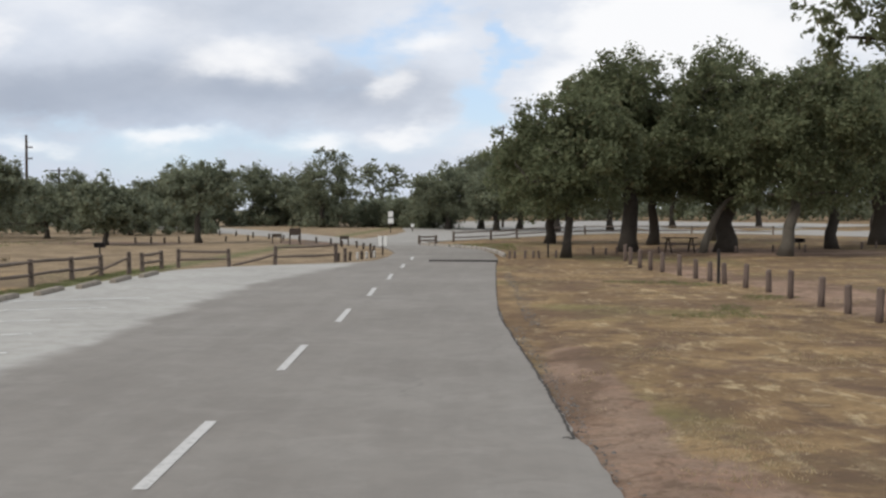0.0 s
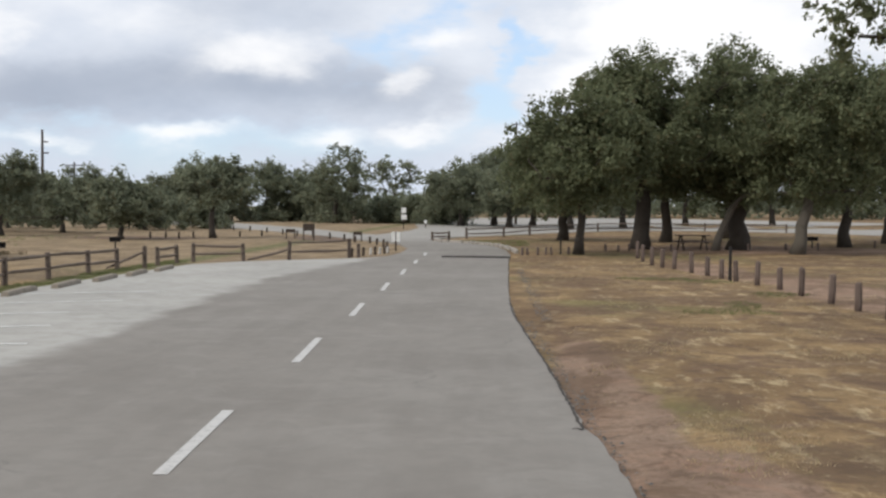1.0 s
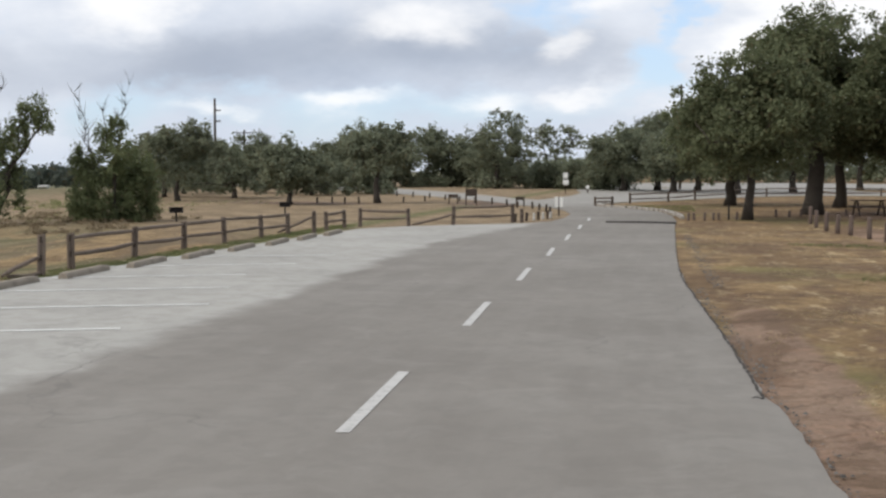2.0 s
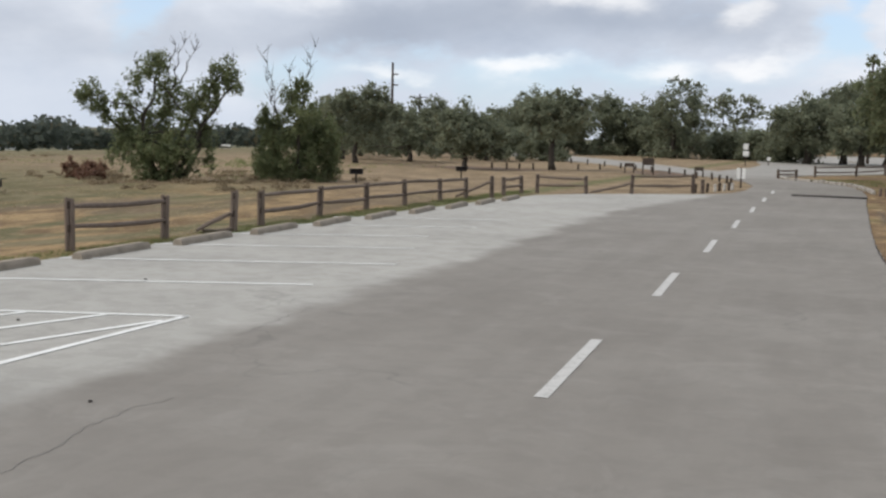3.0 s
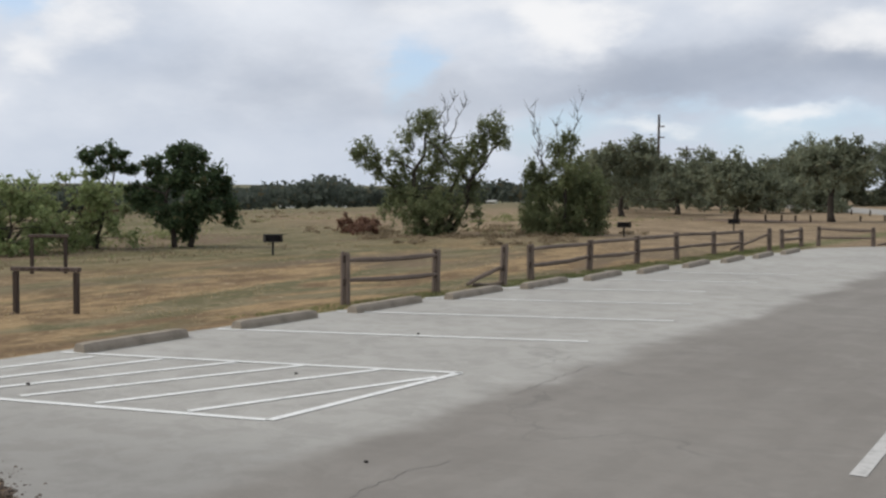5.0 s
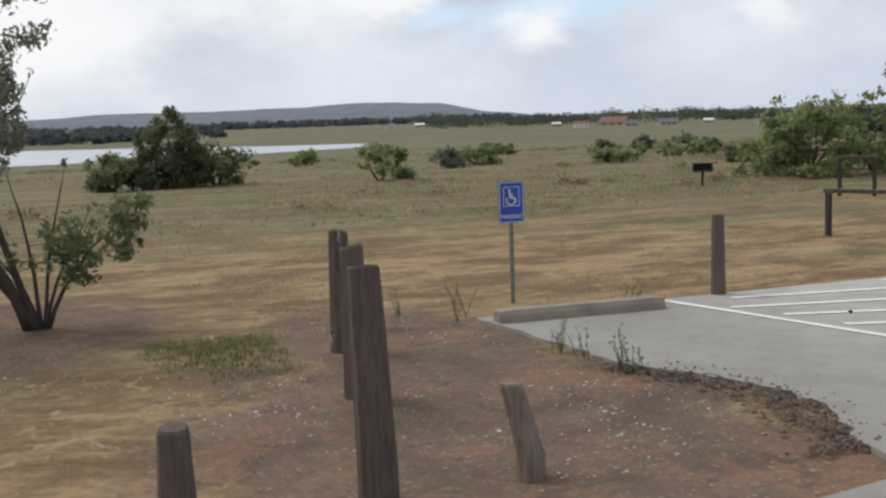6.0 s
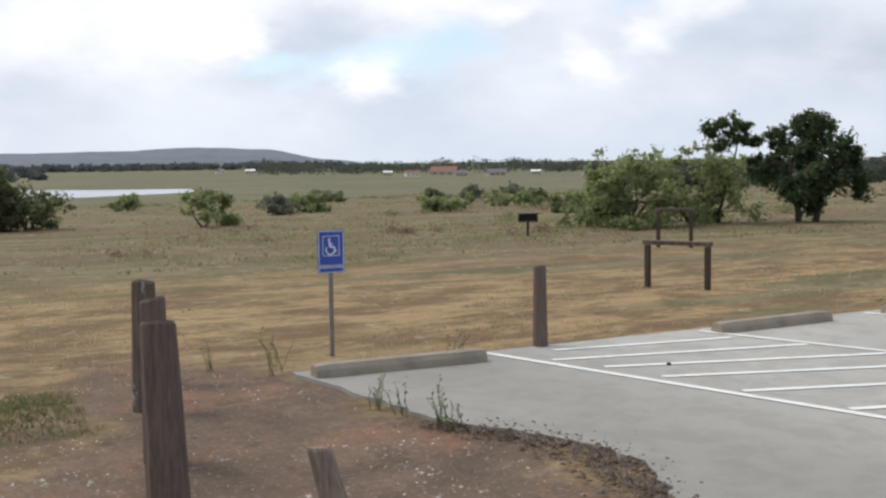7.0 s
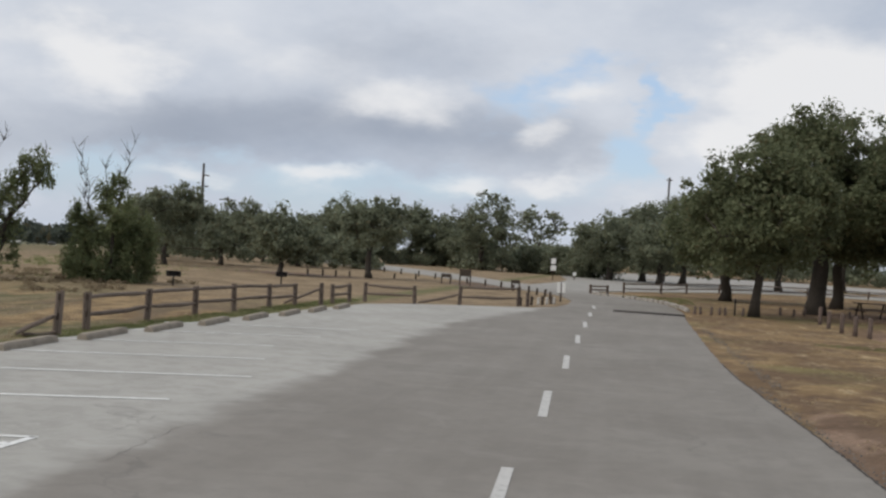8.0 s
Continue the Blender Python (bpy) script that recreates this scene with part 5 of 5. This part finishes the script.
def grill(x, y, turn, h=0.6, label="black iron pedestal grill on a post"):
    top = thing("pedestal_grill", pose(x, y, ground_z(x, y), 0, 0, turn), label, "grill", "pedestal grills")
    bm = bmesh.new()
    tube(bm, [(0, 0, -0.1), (0, 0, h - 0.2)], [0.035, 0.035], 8)
    part("post", bm, IRON, top)
    bm = bmesh.new()
    for cx, cy, cz, sx, sy, sz in ((0, 0, h - 0.2, 0.5, 0.36, 0.02), (-0.25, 0, h - 0.1, 0.02, 0.36, 0.22), (0.25, 0, h - 0.1, 0.02, 0.36, 0.22), (0, 0.18, h - 0.1, 0.5, 0.02, 0.22)):
        box(bm, cx, cy, cz, sx, sy, sz)
    part("firebox", bm, IRON, top)
    bm = bmesh.new()
    for i in range(9):
        box(bm, -0.22 + i * 0.055, -0.02, h + 0.01, 0.014, 0.36, 0.014)
    box(bm, 0, -0.2, h + 0.01, 0.5, 0.014, 0.014), box(bm, 0, 0.16, h + 0.01, 0.5, 0.014, 0.014)
    box(bm, 0.3, -0.24, h + 0.03, 0.16, 0.016, 0.016)
    part("grate", bm, IRON, top)


for x, y, a in ((-23.0, 26.8, 50), (-19.6, 45.4, 35), (-17.5, 53.6, 20), (-28.3, 18.0, 60), (17.8, 63.5, 0)):
    grill(x, y, a)


def rail_frame(x, y, w, h, turn, label):
    top = thing("trail_sign", pose(x, y, ground_z(x, y), 0, 0, turn), label, "trail sign", "trail signs")
    for s in (-1, 1):
        bm = bmesh.new()
        box(bm, s * w / 2, 0, h / 2 - 0.06, 0.085, 0.085, h + 0.08, bevel=0.012)
        part("leg", bm, WOOD_DARK, top)
    bm = bmesh.new()
    box(bm, 0, 0, h + 0.025, w + 0.14, 0.11, 0.07, bevel=0.012)
    beam = part("beam", bm, WOOD, top)
    bm = bmesh.new()
    for i in range(6):
        box(bm, -w * 0.36 + i * w * 0.145, -0.062, h + 0.03, w * 0.08, 0.004, 0.03)
    part("lettering", bm, WOOD_DARK, beam, "dark unreadable lettering")["kind"] = "stuff"


rail_frame(-16.15, 12.9, 1.02, 0.7, 26, "low dark wooden frame with a lettered beam on grass")
rail_frame(-22.65, 18.35, 0.75, 0.85, 40, "second dark wooden frame standing before pale bushes")


def board(x, y, w, h, ph, turn, label, mat):
    top = thing("notice_board", pose(x, y, ground_z(x, y), 0, 0, turn), label, "notice board", "notice boards")
    for s in (-1, 1):
        bm = bmesh.new()
        box(bm, s * w * 0.45, 0, h / 2, 0.08, 0.08, h, bevel=0.01)
        part("leg", bm, WOOD_DARK, top)
    bm = bmesh.new()
    box(bm, 0, -0.05, h - ph / 2, w, 0.05, ph, bevel=0.01)
    part("panel", bm, mat, top)


def slanted_panel(x, y):
    top = thing("information_panel", pose(x, y, ground_z(x, y), 0, 0, 92), "white slanted information panel on a dark post", "notice board")
    bm = bmesh.new()
    box(bm, 0.2, 0, 0.22, 0.08, 0.08, 0.6, bevel=0.01)
    part("post", bm, WOOD_DARK, top)
    bm = bmesh.new()
    box(bm, 0, 0, 0, 0.72, 0.34, 0.04, Matrix.Translation((0, -0.03, 0.6)) @ Matrix.Rotation(radians(50), 4, "X"), bevel=0.008)
    part("panel", bm, WHITE, top)


slanted_panel(-49.3, -2.06)
board(-10.9, 70.3, 0.7, 1.0, 0.42, 8, "dark wooden notice board on two legs", WOOD_DARK)
board(-12.4, 72.5, 0.6, 0.62, 0.22, 8, "small low dark wooden notice board", WOOD_DARK)
board(-7.6, 67.8, 0.5, 0.6, 0.2, 8, "small low dark wooden notice board", WOOD_DARK)


def road_sign(x, y, h, panels, label, turn=4):
    top = thing("road_sign", pose(x, y, ground_z(x, y), 0, 0, turn), label, "sign", "road signs")
    bm = bmesh.new()
    box(bm, 0, 0, h / 2 - 0.03, 0.09, 0.09, h + 0.06, bevel=0.01)
    part("post", bm, WOOD_DARK, top)
    for cx, cz, w, ph in panels:
        bm = bmesh.new()
        box(bm, cx, -0.06, cz, w, 0.015, ph, bevel=0.004)
        part("panel", bm, WHITE, top, "plain white panel")


road_sign(-4.35, 55.2, 0.92, [(-0.11, 0.68, 0.17, 0.48), (0.11, 0.68, 0.17, 0.48)], "two narrow white sign panels on a dark post")
road_sign(-7.4, 103, 1.95, [(0, 1.65, 0.42, 0.5), (0.02, 1.05, 0.5, 0.45)], "two stacked white sign panels on a post")
road_sign(-5.6, 106, 0.8, [(0, 0.6, 0.3, 0.3)], "small white sign panel at the island's tip")

bm = bmesh.new()
box(bm, 0, 0, 0.47, 0.085, 0.085, 1.1, bevel=0.01)
ob = mesh_object("marker_post", bm, IRON)
ob.location = (7.4, 35.0, -0.03)
tagged(ob, "thin dark square marker post among wooden posts", "marker post")
bm = bmesh.new()
box(bm, 0, 0, 0.33, 0.08, 0.08, 0.78, bevel=0.01)
ob = mesh_object("marker_post", bm, IRON)
ob.location = (3.4, 52.6, -0.03)
tagged(ob, "thin dark marker post beside the oak", "marker post")


def picnic_table(x, y, turn):
    top = thing("picnic_table", pose(x, y, ground_z(x, y), 0, 0, turn), "dark wooden picnic table with benches under the oaks", "picnic table")
    for i in range(4):
        bm = bmesh.new()
        box(bm, 0, -0.3 + i * 0.2, 0.75, 1.7, 0.18, 0.045, bevel=0.006)
        part("plank", bm, WOOD_DARK, top)
    for s in (-1, 1):
        bm = bmesh.new()
        box(bm, 0, s * 0.72, 0.44, 1.7, 0.25, 0.045, bevel=0.006)
        part("bench", bm, WOOD, top)
        bm = bmesh.new()
        for q in (-1, 1):
            tube(bm, [(s * 0.6, q * 0.15, 0.72), (s * 0.6, q * 0.62, -0.02)], [0.045, 0.045], 6)
        box(bm, s * 0.6, 0, 0.4, 0.05, 1.5, 0.08)
        part("leg_frame", bm, WOOD_DARK, top)


picnic_table(10.5, 59.0, 6)


def pole(x, y, h, arms, label):
    top = thing("utility_pole", pose(x, y, ground_z(x, y)), label, "utility pole", "utility poles")
    bm = bmesh.new()
    tube(bm, [(0, 0, -0.3), (0, 0, h * 0.5), (0, 0, h)], [0.16, 0.13, 0.1], 8)
    part("shaft", bm, WOOD_DARK, top)
    for z, w, s in arms:
        bm = bmesh.new()
        box(bm, s, 0, z, w, 0.12, 0.12)
        part("crossarm", bm, WOOD_DARK, top)


pole(-40.0, 102.5, 8.7, [(7.6, 0.6, 0.25), (6.6, 0.6, 0.25)], "tall dark utility pole with short side arms")
pole(-51.0, 141.0, 7.2, [(6.8, 2.2, 0.0)], "utility pole with a long crossarm")
pole(3.3, 130.0, 11.5, [(11.2, 0.7, 0.0)], "utility pole rising behind the oaks")


# ---------------------------------------------------------------- far houses
def house(x, y, w, d, h, turn, wall, roof, label):
    z = ground_z(x, y)
    top = thing("house", pose(x, y, z - 0.2, 0, 0, turn), label, "house", "houses beyond the meadow")
    bm = bmesh.new()
    box(bm, 0, 0, h / 2, w, d, h)
    part("wall", bm, wall, top)
    bm = bmesh.new()
    rz = h + d * 0.32
    o = 0.4
    a = [bm.verts.new(p) for p in ((-w / 2 - o, -d / 2 - o, h), (w / 2 + o, -d / 2 - o, h), (w / 2 + o, d / 2 + o, h), (-w / 2 - o, d / 2 + o, h), (-w / 2 - o, 0, rz), (w / 2 + o, 0, rz))]
    for f in ((0, 1, 5, 4), (2, 3, 4, 5), (0, 4, 3), (1, 2, 5), (3, 2, 1, 0)):
        bm.faces.new([a[i] for i in f])
    part("roof", bm, roof, top)
    for i in range(3):
        bm = bmesh.new()
        box(bm, -w * 0.3 + i * w * 0.3, -d / 2 - 0.03, h * 0.55, w * 0.1, 0.08, h * 0.35)
        part("window", bm, IRON, top)


rngh = random.Random(14)
for b, d, w, wall, roof in ((61, 690, 16, TAN_WALL, ROOF_RED), (60.2, 650, 7, TAN_WALL, ROOF_GREY), (62.6, 660, 8, WHITE, ROOF_RED), (58.5, 640, 10, TAN_WALL, ROOF_GREY), (56.5, 650, 5, TAN_WALL, WHITE), (63.8, 700, 5, TAN_WALL, WHITE),
                            (54.0, 600, 5, TAN_WALL, ROOF_GREY), (52, 560, 6, WHITE, ROOF_GREY), (70.5, 980, 8, TAN_WALL, WHITE), (72.0, 1000, 6, WHITE, ROOF_GREY), (39.2, 420, 6, WHITE, WHITE), (36.6, 440, 5, WHITE, ROOF_GREY), (29.2, 285, 2.2, WHITE, WHITE), (27.6, 290, 1.6, WHITE, ROOF_GREY)):
    x, y, z = bearing(b, d)
    house(x, y, w, w * 0.6, 2.2 if d > 300 else 1.0, b + rngh.uniform(-25, 25), wall, roof, "small pale far-off house among trees")


# ---------------------------------------------------------------- grass, weeds, stones
def blades(name, label, spots, material, seed, height, width, per, kind="stuff"):
    rng = np.random.default_rng(seed)
    c = np.repeat(np.array(spots, float), per, axis=0)
    n = len(c)
    c[:, :2] += rng.normal(size=(n, 2)) * width * 5
    h = height * (0.4 + rng.random(n))[:, None]
    lean = np.concatenate([rng.normal(size=(n, 2)) * 0.5, np.ones((n, 1))], 1)
    side = rng.normal(size=(n, 3)) * np.array([1, 1, 0])
    side /= np.linalg.norm(side, axis=1)[:, None]
    v = np.stack([c - side * width, c + side * width, c + lean * h], 1).reshape(-1, 3)
    me = bpy.data.meshes.new(name)
    me.vertices.add(n * 3)
    me.vertices.foreach_set("co", v.ravel())
    me.loops.add(n * 3)
    me.loops.foreach_set("vertex_index", np.arange(n * 3, dtype=np.int32))
    me.polygons.add(n)
    me.polygons.foreach_set("loop_start", np.arange(n, dtype=np.int32) * 3)
    me.update(calc_edges=True)
    return tagged(data_object(name, me, material), label, "grass", kind=kind)


def scatter(n, area, seed, keep):
    rng = random.Random(seed)
    out = []
    for _ in range(n * 4):
        x, y = rng.uniform(area[0], area[1]), rng.uniform(area[2], area[3])
        if keep(x, y, rng):
            out.append((x, y, ground_z(x, y) - 0.01))
        if len(out) >= n:
            break
    return out


def patchy(x, y, f, cut):
    return noise.noise((x * f, y * f, 7)) > cut


lawn = scatter(12000, (0.9, 16, 5, 46), 1, lambda x, y, r: x > 1.35 + 0.2 * r.random() and patchy(x, y, 0.6, 0.05 + 0.25 * r.random()) and r.random() < min(1, 14 / y))
blades("lawn_grass", "short dry tan grass on the lawn", lawn, BLADE, 2, 0.045, 0.006, 4)
mead = scatter(9000, (-40, -11.0, -6, 46), 3, lambda x, y, r: (x < -12.6 or (y < 1.5 and x < -9 - r.random())) and patchy(x, y, 0.4, 0.0 + 0.3 * r.random()) and r.random() < min(1, 16 / math.hypot(x, y)))
blades("meadow_grass", "dry tan grass on the meadow", mead, BLADE, 4, 0.06, 0.007, 4)
green = scatter(5000, (-14.2, -10.8, 14, 44), 5, lambda x, y, r: -13.7 + 0.03 * y < x < -12.55 + 0.035 * (y - 12) and patchy(x, y, 0.8, -0.3))
green += scatter(420, (-8.5, -7.5, 0.4, 1.3), 6, lambda x, y, r: patchy(x, y, 0.9, 0.35 * r.random()))
green += scatter(650, (-12.9, -11.0, 1.6, 2.8), 16, lambda x, y, r: patchy(x, y, 0.7, 0.5 * r.random()))
green += scatter(2500, (-2.6, 2.4, 62, 72), 36, lambda x, y, r: x > 0.6 - (y - 61.4) * 0.62 and y < 73 + x * 0.8)
green += scatter(1500, (4, 9, 24, 36), 26, lambda x, y, r: patchy(x, y, 0.3, 0.1))
blades("green_grass", "fresh green grass in patches and along wheel stops", green, BLADE_GREEN, 7, 0.06, 0.006, 4)


def brush(n, seed, cut, f):
    return scatter(n, (-120, -24, -30, 75), seed, lambda x, y, r: noise.noise((x * f, y * f * 0.6, seed)) > cut + 0.25 * r.random() and r.random() < 34 / math.hypot(x, y))


BRUSH_OLIVE = mat_leaf("olive_brush", (0.22, 0.24, 0.105), (0.34, 0.345, 0.175))
BRUSH_BROWN = mat_leaf("brown_brush", (0.25, 0.195, 0.125), (0.37, 0.30, 0.20))
blades("meadow_brush", "tall olive-green brush on the low meadow", brush(6500, 41, 0.0, 0.08), BRUSH_OLIVE, 42, 0.09, 0.03, 5)
blades("meadow_dry_brush", "tall brown dry brush on the low meadow", brush(2600, 43, 0.12, 0.06), BRUSH_BROWN, 44, 0.09, 0.03, 5)


def scrub(name, label, n, area, seed, cut, material, size):
    """Low ragged clumps of brush, thicker in some places than in others."""
    rng = random.Random(seed)
    spots, sizes = [], []
    while len(spots) < n:
        x, y = rng.uniform(*area[:2]), rng.uniform(*area[2:])
        if noise.noise((x * 0.05, y * 0.03, seed)) < cut or rng.random() > 60 / math.hypot(x, y):
            continue
        for k in range(rng.randint(2, 5)):
            s = size * rng.uniform(0.5, 1.3)
            spots.append((x + rng.gauss(0, size), y + rng.gauss(0, size * 1.6), ground_z(x, y) + s * 0.22))
            sizes.append(s)
    me = leaf_mesh(name, spots, sizes, np.random.default_rng(seed), 60, 0.05, 0.34, 0.1)
    tagged(data_object(name, me, material), label, "brush", kind="stuff")


scrub("olive_scrub", "low olive-green brush in drifts over the meadow", 380, (-130, -30, -10, 75), 141, 0.0, BRUSH_OLIVE, 0.55)
scrub("brown_scrub", "low dead brown brush in drifts over the meadow", 160, (-110, -26, 0, 75), 143, 0.02, BRUSH_BROWN, 0.5)
scrub("dry_undergrowth", "pale dry undergrowth round the feet of the meadow trees", 150, (-34, -19.5, 21, 48), 145, 0.05, BRUSH_BROWN, 0.32)


def weed(x, y, h, seed, label):
    rng = random.Random(seed)
    top = thing("weed", pose(x, y, ground_z(x, y)), label, "weed", "tall weeds by the lot")
    bm = bmesh.new()
    tips = []
    for i in range(rng.randint(4, 7)):
        e = Vector((rng.gauss(0, 0.22), rng.gauss(0, 0.22), rng.uniform(0.5, 1.0))) * h
        p = limb_path((rng.gauss(0, 0.03), rng.gauss(0, 0.03), -0.02), e, rng, 0.03, 5)
        tube(bm, p, [0.004, 0.0035, 0.003, 0.0025, 0.002], 4)
        tips += p[1:]
    part("stalk", bm, BLADE_GREEN, top)["kind"] = "stuff"
    data_object("leaves", leaf_mesh("leaves", tips, [0.035] * len(tips), np.random.default_rng(seed), 2, 0.014, 1.6, 0.1), LEAF_WILLOW, top)


for i, (x, y, h) in enumerate([(-12.55, 4.75, 0.55), (-12.8, 4.9, 0.35), (-10.6, 4.95, 0.35), (-10.3, 5.0, 0.3), (-9.75, 5.1, 0.42), (-9.6, 5.1, 0.25), (-12.9, 7.0, 0.3), (-13.2, 4.3, 0.3)]):
    weed(x, y, h, 200 + i, "straggly green weed growing at the lot's edge")


def stones(name, label, spots, seed, lo, hi, material):
    rng = random.Random(seed)
    verts, faces = [], []
    for x, y, z in spots:
        r = rng.uniform(lo, hi) * rng.uniform(0.5, 1)
        b = len(verts)
        a = rng.uniform(0, 6.28)
        for k in range(5):
            t = a + k * 1.2566
            q = r * rng.uniform(0.7, 1.2)
            verts.append((x + math.cos(t) * q, y + math.sin(t) * q, z))
        verts.append((x + rng.uniform(-0.3, 0.3) * r, y + rng.uniform(-0.3, 0.3) * r, z + r * rng.uniform(0.4, 0.9)))
        faces += [(b + k, b + (k + 1) % 5, b + 5) for k in range(5)]
    me = bpy.data.meshes.new(name)
    me.from_pydata(verts, [], faces)
    return tagged(data_object(name, me, material), label, "gravel", kind="stuff")


def mat_chip(name, a, b):
    k = Mat(name, 0.9, 0.2)
    return k.color(k.mix(k.island(), a, b))


stones("gravel", "loose pale and brown stones on bare dirt", scatter(9500, (-13, -5.5, -3, 5.2), 8, lambda x, y, r: y < 4.85 + 0.3 * (x > -9.5) and patchy(x, y, 0.6, -0.25 + 0.3 * r.random())), 9, 0.008, 0.032, mat_chip("gravel_chip", (0.13, 0.10, 0.08), (0.48, 0.44, 0.40)))
stones("asphalt_crumbs", "broken dark asphalt crumbs along the road edge", [(1.18 - 0.03 * max(0, y - 9) * (y < 22) + r, y, -0.02) for y, r in ((random.Random(i).uniform(6, 40), random.Random(i + 9999).gauss(0.0, 0.09)) for i in range(1500))], 10, 0.008, 0.03, mat_chip("asphalt_crumb", (0.05, 0.048, 0.045), (0.16, 0.15, 0.14)))
stones("lot_edge_rubble", "dark crumbled rubble along the lot's broken edge", [(x, y + r, -0.01) for x, y, r in ((random.Random(i).uniform(-9.9, -7.1), 5.2 + 0.45 * math.sin((random.Random(i).uniform(-9.9, -7.1) + 9.9) * 1.1), random.Random(i + 555).gauss(-0.08, 0.17)) for i in range(1700))], 11, 0.01, 0.035, mat_chip("rubble_chip", (0.045, 0.034, 0.028), (0.15, 0.115, 0.09)))


def pebble(x, y, r, seed):
    rng = random.Random(seed)
    bm = bmesh.new()
    bmesh.ops.create_icosphere(bm, subdivisions=2, radius=r, matrix=Matrix.Diagonal((1, 0.8, 0.6, 1)))
    for v in bm.verts:
        v.co *= 1 + rng.uniform(-0.15, 0.15)
    ob = mesh_object("pebble", bm, IRON)
    ob.location = (x, y, r * 0.45)
    tagged(ob, "small dark pebble lying on the parking lot", "pebble", "pebbles on the lot")


for i, (x, y, r) in enumerate(((-10.75, 8.2, 0.026), (-8.9, 10.3, 0.02), (-5.9, 7.4, 0.02), (-9.6, 13.9, 0.022))):
    pebble(x, y, r, 300 + i)
